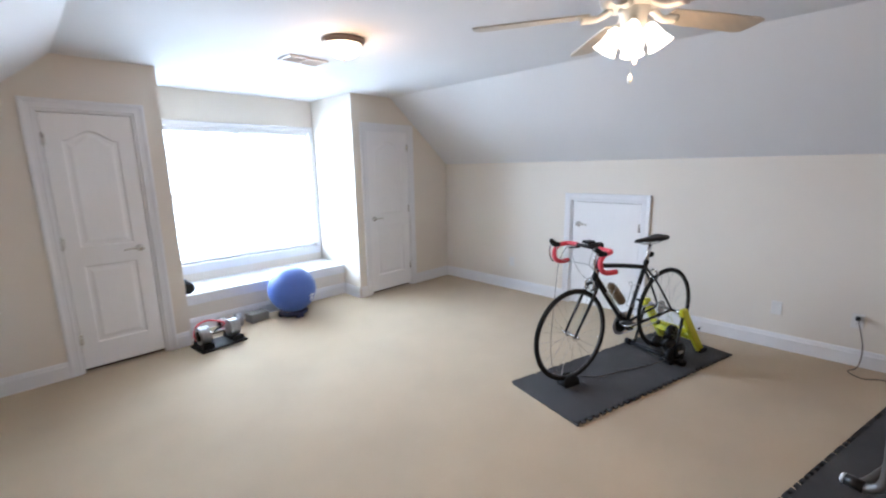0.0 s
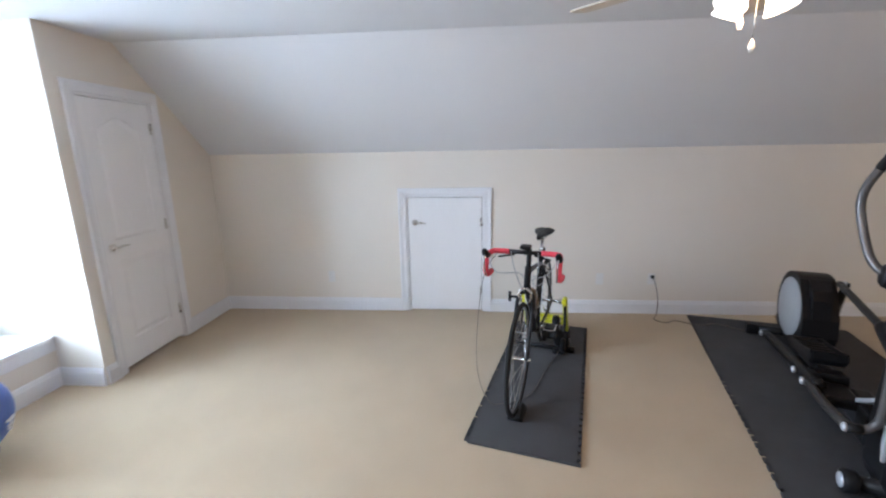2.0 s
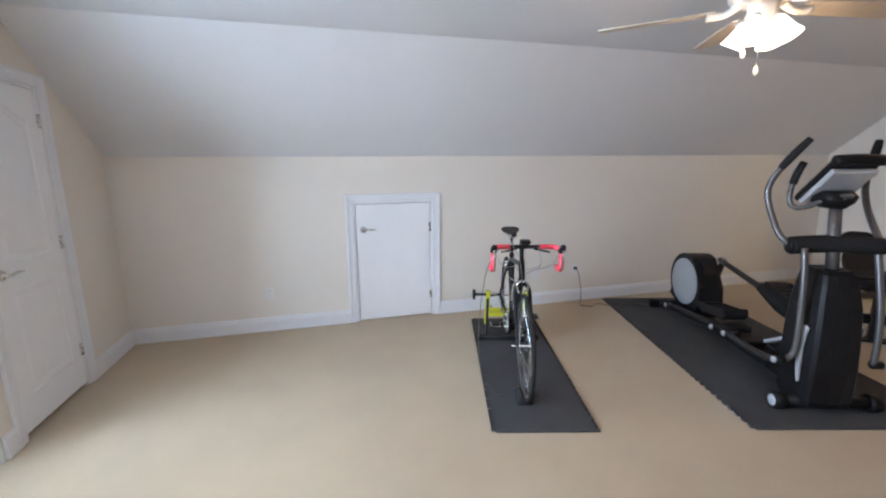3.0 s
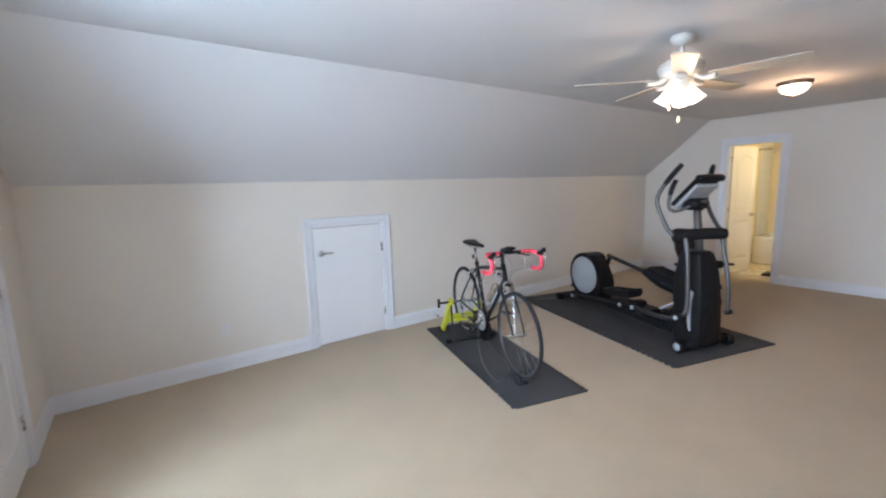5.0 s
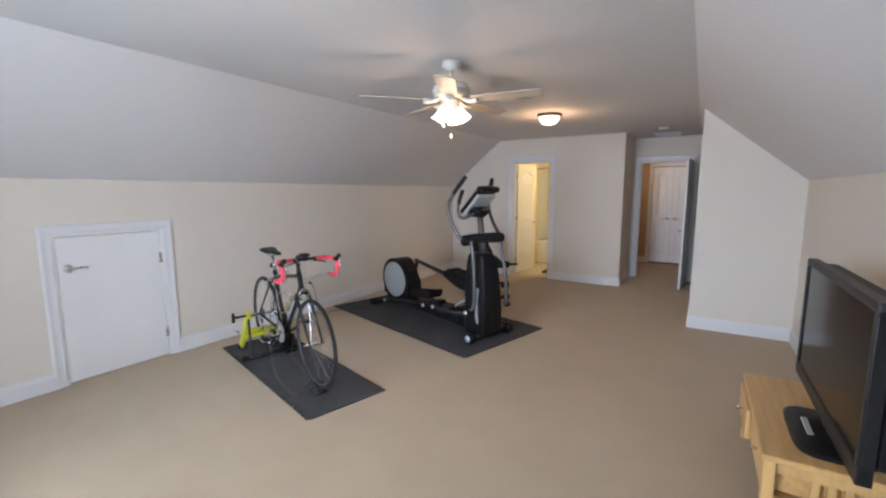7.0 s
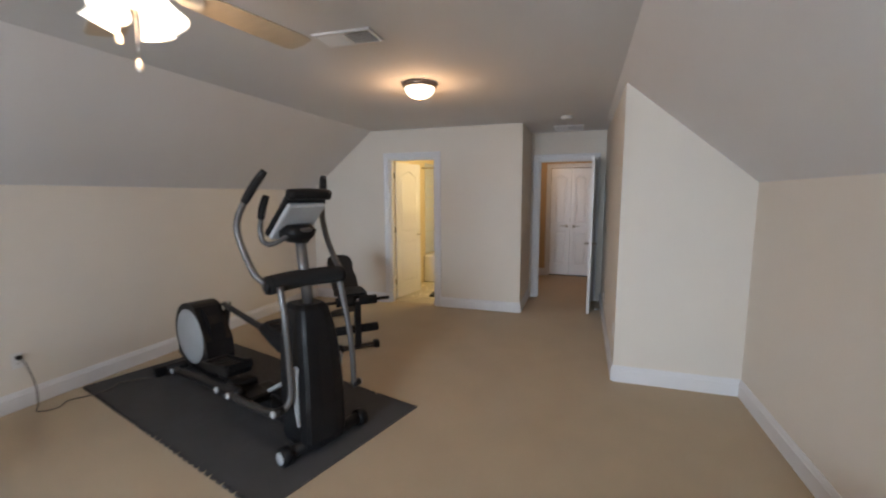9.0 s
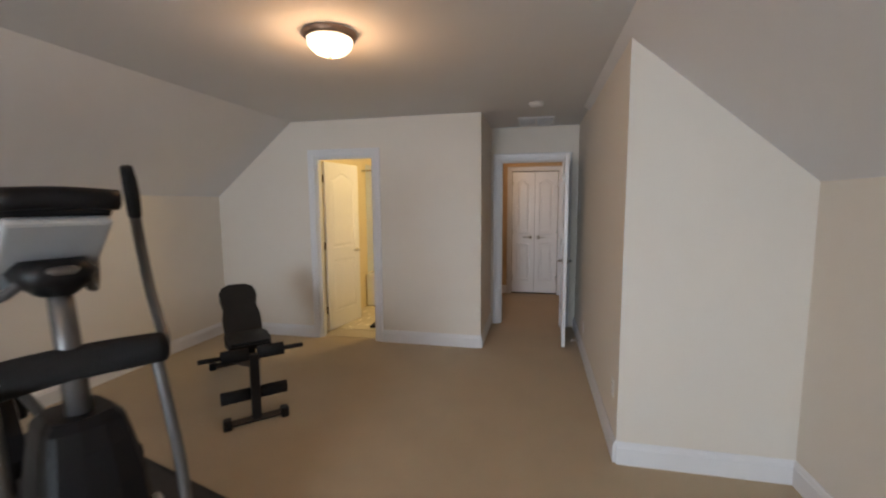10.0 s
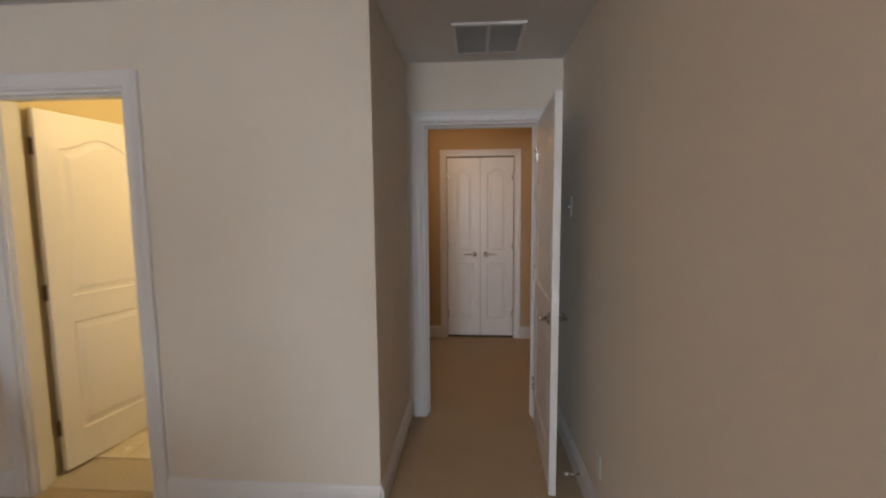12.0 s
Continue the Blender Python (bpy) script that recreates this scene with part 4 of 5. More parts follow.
for s in (1, -1):
    plate = [(-0.105, 0.20), (-0.088, 0.19), (-0.07, 0.27), (-0.055, 0.40), (-0.052, 0.49), (-0.066, 0.55), (-0.095, 0.56), (-0.118, 0.545), (-0.098, 0.50), (-0.092, 0.42), (-0.095, 0.30)]
    part("side_trim", PR(plate, 0.014, Matrix.Translation((0, s * 0.154 + 0.012 - 0.007, 0)), bevel=0.004), SILVERP, el, "silver trim plate")
sb = part("front_stabilizer", T([(-0.085, -0.285, 0.058), (-0.085, 0.25, 0.058)], 0.036, 14), SATINBLK, el, "black floor bar with end wheels", True)
for s in (1, -1):
    w = part("transport_wheel", L([(0, 0), (0.052, 0), (0.055, 0.008), (0.055, 0.05), (0.04, 0.056), (0, 0.056)], 22, axis((-0.085, 0.232 if s > 0 else -0.265, 0.056), (0, s, 0))), BLACK, sb, "black transport wheel", True)
    part("wheel_cap", L([(0, 0.054), (0.036, 0.055), (0.034, 0.061), (0, 0.063)], 20, axis((-0.085, 0.232 if s > 0 else -0.265, 0.056), (0, s, 0))), SILVERP, w, "silver round cap", True)
part("base_rail", B(-0.08, 1.86, -0.045, 0.045, 0.045, 0.115, bevel=0.01), SATINBLK, el)
rs = part("rear_stabilizer", T([(1.86, -0.26, 0.045), (1.86, 0.26, 0.045)], 0.034, 14), SATINBLK, el, "black rear floor bar", True)
for s in (1, -1):
    part("rear_foot", B(1.82, 1.90, s * 0.25 - 0.045, s * 0.25 + 0.045, 0.0, 0.085, bevel=0.015), BLACK, rs, "black rear foot")
# flywheel housing
hp = [(1.13, 0.09), (1.66, 0.09)] + [(1.45 + 0.30 * math.cos(radians(a)), 0.375 + 0.275 * math.sin(radians(a))) for a in range(-40, 118, 9)] + [(1.225, 0.575), (1.18, 0.51), (1.15, 0.38), (1.135, 0.25)]
part("flywheel_housing", PR(hp, 0.21, Matrix.Translation((0.11, -0.105, 0)), bevel=0.05), BLACK, el, "black rounded flywheel housing")
for s in (1, -1):
    dc = part("flywheel_cover", L([(0, 0.018), (0.14, 0.017), (0.22, 0.012), (0.255, 0.004), (0.258, 0.0), (0, 0)], 48, Matrix.Translation((1.565, 0, 0.372)) @ Matrix.Diagonal((1.0, 1, 0.88, 1)) @ axis((0, s * 0.104, 0), (0, s, 0))), DISC, el, "round grey cover disc", True)
# pedal links: one low and forward, the other raised
def pivot_cap(parent, q, s):
    part("pivot_cap", L([(0, 0), (0.021, 0), (0.021, 0.011), (0.015, 0.016), (0, 0.017)], 16, axis(Vector(q) + Vector((0, s * 0.02, 0)), (0, s, 0))), SILVERP, parent, "silver pivot cap", True)


def foot_plate(at, tilt, parent):
    """A deep foot plate with a raised toe rim."""
    m = Matrix.Translation(at) @ Matrix.Rotation(radians(tilt), 4, "Y")
    bm = prism(bmesh.new(), [(-0.22, 0.0), (-0.18, -0.04), (0.15, -0.04), (0.21, -0.01), (0.21, 0.02), (0.17, 0.022), (0.15, 0.01), (-0.17, 0.01), (-0.19, 0.035), (-0.22, 0.045)], 0.175, m @ Matrix.Translation((0, -0.0875, 0)), bevel=0.008)
    for s in (1, -1):
        prism(bm, [(-0.2, 0.0), (0.19, 0.0), (0.19, 0.026), (-0.1, 0.034), (-0.2, 0.05)], 0.012, m @ Matrix.Translation((0, s * 0.0835 - 0.006, 0)), bevel=0.003)
    fp = part("foot_pedal", bm, BLACK, parent, "black textured foot pedal")
    for k in range(6):
        part("tread_rib", B(-0.15 + k * 0.055, -0.138 + k * 0.055, -0.07, 0.07, 0.009, 0.0135, bevel=0.001, seg=1, m=m), FOAMBLK, fp)


lk = part("pedal_link", T([(-0.08, 0.272, 0.325), (0.05, 0.276, 0.285), (0.25, 0.282, 0.27), (0.46, 0.287, 0.272)], [0.022, 0.023, 0.023, 0.022], 12, 5), DKPEWTER, el, "dark pewter tubular pedal arm", True)
for q in ((-0.08, 0.272, 0.325), (0.46, 0.287, 0.272)):
    pivot_cap(lk, q, 1)
ca = part("pedal_carrier", T([(0.40, 0.255, 0.285), (0.62, 0.245, 0.25), (1.0, 0.225, 0.19), (1.59, 0.215, 0.11)], [0.034, 0.042, 0.036, 0.026], 12, 4), BLACK, el, "black pedal carrier rail", True)
pivot_cap(ca, (1.59, 0.222, 0.11), 1)
pivot_cap(ca, (0.66, 0.27, 0.245), 1)
part("carrier_bracket", B(0.30, 0.50, 0.10, 0.255, 0.215, 0.275, bevel=0.015), BLACK, ca)
part("carrier_block", B(0.50, 0.60, 0.08, 0.262, 0.20, 0.31, bevel=0.02), BLACK, ca)
foot_plate((0.79, 0.165, 0.345), 6, ca)
up_link = part("pedal_link", T([(0.12, -0.17, 0.42), (0.75, -0.115, 0.535), (1.37, -0.10, 0.635)], [0.024, 0.024, 0.022], 12, 3), DKPEWTER, el, "dark pewter tubular pedal arm", True)
for q in ((0.12, -0.17, 0.42), (1.37, -0.10, 0.635)):
    pivot_cap(up_link, q, -1)
part("pedal_sleeve", T([(0.80, -0.115, 0.545), (0.68, -0.12, 0.522), (0.52, -0.125, 0.48), (0.36, -0.135, 0.45), (0.24, -0.15, 0.435)], [0.032, 0.055, 0.072, 0.068, 0.04], 14, 4), BLACK, up_link, "black moulded pedal shell", True)
foot_plate((0.50, -0.165, 0.545), -13, up_link)
part("crank_arm", T([(1.50, -0.15, 0.385), (1.37, -0.135, 0.635)], [0.03, 0.024], 10), SATINBLK, el, "black crank", True)
for y, nm in ((0.115, "incline_ramp"), (-0.115, "ramp_rail")):
    part(nm, B(-0.165, 0.165, -0.03, 0.03, -0.011, 0.011, bevel=0.006, m=Matrix.Translation((0.14, y, 0.375)) @ Matrix.Rotation(radians(30), 4, "Y")), SILVERP, el, "silver ramp rail")
part("ramp_support", B(0.13, 0.27, -0.14, 0.14, 0.11, 0.29, bevel=0.02), BLACK, el)
part("ramp_motor", B(0.27, 0.62, -0.06, 0.06, 0.11, 0.21, bevel=0.025), BLACK, el)
# mast and console
YC = 0.025
part("mast", T([(-0.015, 0.013, 0.84), (0.01, 0.016, 1.05), (0.042, 0.02, 1.32)], [0.034, 0.033, 0.031], 16), PEWTER, el, "pewter round mast", True)
cm = Matrix.Translation((0.036, YC, 1.402)) @ Matrix.Rotation(radians(42), 4, "Y")
cs = part("console", B(-0.19, 0.19, -0.128, 0.128, 0.0, 0.045, bevel=0.018, seg=3, m=cm), BLACK, el, "black console housing")
part("console_back", B(-0.125, 0.175, -0.122, 0.122, -0.03, 0.002, bevel=0.012, m=cm), SILVERP, cs, "silver rear cover")
part("top_lip", T([cm @ Vector((-0.175, -0.13, 0.012)), cm @ Vector((-0.18, 0, 0.016)), cm @ Vector((-0.175, 0.13, 0.012))], 0.031, 12, 3), BLACK, cs, smooth=True)
part("display", B(-0.06, 0.12, -0.085, 0.085, 0.045, 0.048, m=cm), SCREEN, cs, "dark display window")
for j in range(6):
    part("button", B(0.13, 0.155, -0.09 + j * 0.031, -0.07 + j * 0.031, 0.0455, 0.0505, bevel=0.002, seg=1, m=cm), SILVERP, cs)
bm = loft([(1.25, -0.02, 0.11, 0.045), (1.285, -0.05, 0.15, 0.085), (1.32, -0.06, 0.17, 0.10), (1.355, -0.03, 0.14, 0.075)])
bm.transform(Matrix.Translation((0.01, YC, 0)))
part("console_bracket", bm, BLACK, el, "black console bracket", True)
part("handle_yoke", T([(0.15, YC + 0.125, 1.238), (0.10, YC + 0.10, 1.255), (0.02, YC + 0.07, 1.30), (-0.03, YC + 0.03, 1.322), (-0.038, YC, 1.325), (-0.03, YC - 0.03, 1.322), (0.02, YC - 0.07, 1.30), (0.10, YC - 0.10, 1.255), (0.15, YC - 0.125, 1.238)], 0.015, 10, 5), PEWTER, el, "pewter yoke of the fixed handlebar", True)
for s in (1, -1):
    fx = [(0.145, 0.130, 1.522), (0.168, 0.142, 1.46), (0.188, 0.148, 1.39), (0.20, 0.148, 1.32), (0.188, 0.142, 1.26), (0.15, 0.125, 1.238)]
    fh = part("fixed_handle", T([(x, YC + s * y, z) for x, y, z in fx[2:]], 0.0155, 10, 5), PEWTER, el, "pewter fixed handlebar", True)
    part("pulse_grip", T([(x, YC + s * y, z) for x, y, z in fx[:3]], [0.019, 0.022, 0.021], 12, 5), FOAMBLK, fh, "black foam grip", True)
# swinging arms: each bends out above the padded bar and hangs to its link below it
ARMS = ((1, [(0.012, 0.232, 1.655), (0.065, 0.268, 1.575), (0.122, 0.296, 1.49), (0.172, 0.314, 1.40), (0.182, 0.316, 1.32), (0.15, 0.305, 1.22), (0.09, 0.285, 1.10), (0.05, 0.255, 1.045), (0.035, 0.225, 1.035)],
         [(-0.035, 0.205, 1.02), (-0.07, 0.205, 0.85), (-0.085, 0.202, 0.62), (-0.085, 0.198, 0.44), (-0.08, 0.205, 0.37), (-0.08, 0.235, 0.335), (-0.08, 0.262, 0.327)]),
        (-1, [(0.095, -0.203, 1.64), (0.14, -0.23, 1.56), (0.185, -0.252, 1.475), (0.212, -0.27, 1.39), (0.205, -0.276, 1.31), (0.15, -0.266, 1.21), (0.06, -0.25, 1.105), (-0.02, -0.23, 1.045), (-0.05, -0.20, 1.04)],
         [(-0.05, -0.185, 1.02), (-0.085, -0.195, 0.85), (-0.12, -0.205, 0.65), (-0.135, -0.208, 0.47), (-0.135, -0.208, 0.335)]))
for s, top, low in ARMS:
    ha = part("moving_arm", T(top[2:], 0.0185, 12, 5), PEWTER, el, "pewter swinging arm", True)
    part("hand_grip", T(top[:3], [0.019, 0.0235, 0.0235, 0.0215], 12, 5), FOAMBLK, ha, "black foam hand grip", True)
    la = part("lower_arm", T(low, 0.0185, 12, 5), PEWTER, el, "pewter hanging arm", True)
    part("arm_pivot", T([Vector(low[-1]) + Vector((0, -s * 0.01, 0)), Vector(low[-1]) + Vector((0, s * 0.045, 0))], 0.024, 16), SATINBLK, la, smooth=True)
    pivot_cap(la, Vector(low[-1]) + Vector((0, s * 0.024, 0)), s)
part("padded_crossbar", T([(0.035, 0.24, 1.022), (0.02, 0.13, 1.034), (0.0, 0.015, 1.04), (-0.03, -0.10, 1.04), (-0.052, -0.205, 1.036)], [0.054, 0.054, 0.052, 0.052, 0.050], 18, 4), FOAMBLK, el, "thick black padded crossbar", True)
for s, e, d in ((1, (0.035, 0.24, 1.022), (0.16, 1, -0.03)), (-1, (-0.052, -0.205, 1.036), (-0.2, -1, 0))):
    part("roll_pad_end", L([(0, 0), (0.049, 0.0), (0.047, 0.01), (0.033, 0.018), (0, 0.019)], 20, axis(e, d)), BLACK, el, smooth=True)
part("pivot_axle", T([(0.022, 0.225, 1.005), (-0.014, 0.012, 1.005), (-0.05, -0.205, 1.005)], 0.016, 10), PEWTER, el)


# ---- weight bench ----
BN = pose(1.24, -1.12, 0, 0, 0, -45)
bn = thing("weight_bench", "black adjustable weight bench with foam leg rollers", "weight bench", BN)
part("front_foot", T([(0, -0.2, 0.035), (0, 0.2, 0.035)], 0.026, 4), SATINBLK, bn, "black square floor bar")
for s in (1, -1):
    part("foot_cap", B(-0.036, 0.036, s * 0.185 - 0.028, s * 0.185 + 0.028, 0.0, 0.075, bevel=0.012), BLACK, bn, "black rubber foot cap")
    part("roller", T([(0.045, s * 0.03, 0.205), (0.045, s * 0.215, 0.205)], 0.043, 18), FOAMBLK, bn, "black foam leg roller", True)
    part("upper_roller", T([(0.02, s * 0.03, 0.50), (0.02, s * 0.20, 0.50)], 0.045, 18), FOAMBLK, bn, "black foam leg roller", True)
    part("bar_end", T([(0.02, s * 0.19, 0.50), (0.02, s * 0.335, 0.50)], 0.017, 12), SATINBLK, bn, "black bar end", True)
    part("rear_foot_cap", B(1.215, 1.285, s * 0.19 - 0.03, s * 0.19 + 0.03, 0.0, 0.07, bevel=0.012), BLACK, bn)
part("front_post", B(-0.025, 0.035, -0.03, 0.03, 0.04, 0.50, bevel=0.006), SATINBLK, bn, "black upright post")
part("adjuster_plate", B(0.036, 0.042, -0.045, -0.03, 0.22, 0.49, bevel=0.001, seg=1), ALLOY, bn, "grey adjuster strip")
part("main_beam", B(0, 0.06, -0.03, 0.03, 0, 1.30, bevel=0.006, m=Matrix.Translation((0.0, 0, 0.44)) @ Matrix.Rotation(radians(107), 4, "Y") @ Matrix.Translation((-0.03, 0, 0))), SATINBLK, bn, "black main beam")
part("rear_foot_bar", T([(1.25, -0.2, 0.035), (1.25, 0.2, 0.035)], 0.026, 4), SATINBLK, bn)
part("back_strut", T([(0.62, 0, 0.29), (0.66, 0, 0.62)], 0.018, 10), SATINBLK, bn, smooth=True)
part("seat_bracket", B(0.16, 0.38, -0.035, 0.035, 0.40, 0.50, bevel=0.006), SATINBLK, bn)
pad = PR([(-0.14, -0.10), (0.14, -0.10), (0.155, 0.0), (0.15, 0.12), (0.12, 0.15), (-0.12, 0.15), (-0.15, 0.12), (-0.155, 0.0)], 0.06, Matrix.Translation((0.22, 0, 0.50)) @ Matrix.Rotation(radians(-90), 4, "Z") @ Matrix.Rotation(radians(-82), 4, "X") @ Matrix.Translation((0, -0.06, 0)), bevel=0.018)
part("seat_pad", pad, VINYL, bn, "black vinyl seat pad")
half = [(0.138, 0.0), (0.134, 0.11), (0.117, 0.22), (0.120, 0.31), (0.137, 0.41), (0.138, 0.46), (0.115, 0.515), (0.06, 0.545)]
bpoly = [(-x, z) for x, z in half] + [(x, z) for x, z in half[::-1]]
part("backrest", PR(bpoly[::-1], 0.06, Matrix.Translation((0.38, 0, 0.50)) @ Matrix.Rotation(radians(-90), 4, "Z") @ Matrix.Rotation(radians(-46), 4, "X"), bevel=0.02), VINYL, bn, "black vinyl backrest, raised")


# ---- exercise ball, block, dumbbells, roller ----
ball = thing("exercise_ball", "blue vinyl exercise ball on a dark ring stand", "exercise ball", pose(0.585, 5.10, 0))
bm = bmesh.new()
bmesh.ops.create_uvsphere(bm, u_segments=48, v_segments=28, radius=0.25, matrix=Matrix.Translation((0, 0, 0.295)))
bb = part("ball", bm, BLUE, ball, smooth=True)
for k in range(7):
    z = 0.295 + 0.25 * math.cos(radians(42 + 16 * k))
    r = 0.25 * math.sin(radians(42 + 16 * k)) + 0.0005
    part("rib", T([(r * math.cos(2 * math.pi * j / 40), r * math.sin(2 * math.pi * j / 40), z) for j in range(40)], 0.0016, 5, closed=True), BLUE, bb, smooth=True)
for k, (w, dz) in enumerate(((0.085, 0.0), (0.06, -0.032), (0.035, -0.06))):
    pts = [Vector((0.2525 * math.cos(a) * math.cos(e), 0.2525 * math.sin(a) * math.cos(e), 0.295 + 0.2525 * math.sin(e))) for a, e in [(radians(-62) + (j / 6 - 0.5) * w / 0.25, dz / 0.25 - 0.18) for j in range(7)]]
    part("printed_stripe", T(pts, [0.004, 0.009, 0.011, 0.009, 0.004], 6, flat=1), WHITEP, bb, "white printed mark")
ring = part("ring_stand", T([(0.125 * math.cos(2 * math.pi * j / 36), 0.125 * math.sin(2 * math.pi * j / 36), 0.045) for j in range(36)], 0.026, 10, closed=True), DKBLUE, ball, "dark blue ring stand", True)
for k in range(3):
    a = radians(-90 + 120 * k)
    part("stand_foot", B(-0.045, 0.045, -0.03, 0.03, 0.0, 0.06, bevel=0.012, m=Matrix.Translation((0.13 * math.cos(a), 0.13 * math.sin(a), 0)) @ Matrix.Rotation(a + math.pi / 2, 4, "Z")), DKBLUE, ring)

blk2 = thing("foam_block", "grey foam yoga block on the carpet", "yoga block", pose(0.235, 5.235, 0, 0, 0, 8))
part("block", B(-0.10, 0.10, -0.07, 0.07, 0.0, 0.095, bevel=0.008), FOAMGREY, blk2)


def dumbbell(m, label, R, plates, grip):
    d = thing("dumbbell", label, "dumbbell", m, "dumbbells")
    h = part("handle", T([(-grip, 0, R), (-grip * 0.5, 0, R), (0, 0, R), (grip * 0.5, 0, R), (grip, 0, R)], [0.014, 0.016, 0.019, 0.016, 0.014], 14, 4), CHROME, d, "chrome handle", True)
    for s in (1, -1):
        for k in range(plates):
            x = s * (grip + 0.004 + 0.017 * k)
            r = R - 0.004 * (k % 2)
            part("plate", L([(0, 0), (r - 0.01, 0), (r, 0.002), (r, 0.0145), (r - 0.01, 0.0165), (0, 0.0165)], 26, axis((x, 0, R), (s, 0, 0))), ALLOY, d, "grey weight plate", True)
        part("end_disc", L([(0, 0), (R * 0.6, 0), (R * 0.55, 0.01), (0, 0.012)], 22, axis((s * (grip + 0.004 + 0.017 * plates), 0, R), (s, 0, 0))), BLACK, d, "black end cap", True)
    return d


tray = thing("dumbbell_tray", "black plastic cradle for an adjustable dumbbell", "dumbbell tray", pose(-0.265, 4.865, 0, 0, 0, 7))
part("tray_base", B(-0.205, 0.205, -0.125, 0.125, 0.0, 0.022, bevel=0.006), BLACK, tray)
for s in (1, -1):
    part("cradle", PR([(-0.10, 0.02), (0.10, 0.02), (0.105, 0.065), (0.06, 0.045), (-0.06, 0.045), (-0.105, 0.065)], 0.10, Matrix.Translation((s * 0.135 + 0.05, 0, 0)) @ Matrix.Rotation(radians(90), 4, "Z"), bevel=0.004), BLACK, tray)
dumbbell(pose(-0.265, 4.865, 0.045, 0, 0, 7), "adjustable chrome dumbbell with grey plates in its cradle", 0.082, 5, 0.085)
dumbbell(pose(-0.05, 5.19, 0.0, 0, 0, 4), "chrome adjustable dumbbell on the carpet by the alcove", 0.068, 3, 0.05)
band = thing("resistance_tube", "red rubber exercise tube lying over the dumbbell", "exercise band", pose(-0.265, 4.865, 0, 0, 0, 7))
part("tube", T([(-0.16, 0.09, 0.05), (-0.165, 0.115, 0.12), (-0.12, 0.13, 0.19), (-0.03, 0.13, 0.21), (0.05, 0.11, 0.185), (0.09, 0.06, 0.165), (0.04, 0.0, 0.165)], 0.008, 8, 6), RED, band, smooth=True)
part("strap", T([(0.04, 0.0, 0.165), (-0.02, -0.04, 0.165), (-0.06, -0.05, 0.15)], 0.012, 6, 4, flat=0.4), BLACK, band, smooth=True)
fr2 = thing("foam_roller", "black foam roller lying on the window seat", "foam roller", pose(-0.345, 5.60, 0.38))
part("roller_body", L([(0.02, 0), (0.052, 0), (0.058, 0.006), (0.058, 0.294), (0.052, 0.30), (0.02, 0.30)], 28, axis((0.02, -0.17, 0.058), (0.0, 1, 0))), FOAMBLK, fr2, smooth=True)

# ---- television and its stand ----
sx0, sx1, sy0, sy1, sz = -1.995, -1.472, 1.10, 2.075, 0.40
st = thing("tv_stand", "light maple television stand with slatted sides", "tv stand")
part("top", B(sx0, sx1, sy0, sy1, sz - 0.028, sz, bevel=0.006), PINE, st, "light maple top board")
for x in (sx0 + 0.03, sx1 - 0.055):
    for y in (sy0 + 0.03, sy1 - 0.055):
        part("leg", B(x, x + 0.045, y, y + 0.045, 0.0, sz - 0.028, bevel=0.004), PINEV, st)
for y0 in (sy0 + 0.038, sy1 - 0.05):
    part("side_rail", B(sx0 + 0.075, sx1 - 0.055, y0, y0 + 0.022, sz - 0.085, sz - 0.03, bevel=0.003), PINEV, st)
    part("side_rail", B(sx0 + 0.075, sx1 - 0.055, y0, y0 + 0.022, 0.10, 0.15, bevel=0.003), PINEV, st)
    for k in range(5):
        x = sx1 - 0.205 - 0.052 * k
        part("slat", B(x, x + 0.03, y0 + 0.004, y0 + 0.018, 0.15, sz - 0.085, bevel=0.002, seg=1), PINEV, st)
part("back_panel", B(sx0 + 0.035, sx0 + 0.045, sy0 + 0.075, sy1 - 0.055, 0.10, sz - 0.03), PINE, st)
part("shelf", B(sx0 + 0.035, sx1 - 0.03, sy0 + 0.062, sy1 - 0.052, 0.125, 0.145, bevel=0.003), PINE, st)
part("shelf", B(sx0 + 0.035, sx1 - 0.06, sy0 + 0.062, sy1 - 0.052, sz - 0.222, sz - 0.206, bevel=0.003), PINE, st)
my = (sy0 + sy1) / 2
for y0, y1, out in ((sy0 + 0.08, my - 0.012, 0.03), (my + 0.012, sy1 - 0.06, 0.0)):
    dw = part("drawer_front", B(sx1 - 0.035 + out, sx1 - 0.015 + out, y0, y1, sz - 0.2, sz - 0.038, bevel=0.004), PINEV, st, "maple drawer front")
    part("drawer_box", B(sx1 - 0.4 + out, sx1 - 0.035 + out, y0 + 0.015, y1 - 0.015, sz - 0.19, sz - 0.06), PINE, dw)
    part("knob", L([(0, 0), (0.007, 0), (0.007, 0.012), (0.015, 0.02), (0.013, 0.028), (0, 0.03)], 16, axis((sx1 - 0.015 + out, (y0 + y1) / 2, sz - 0.12), (1, 0, 0))), CHROME, dw, "small bright knob", True)

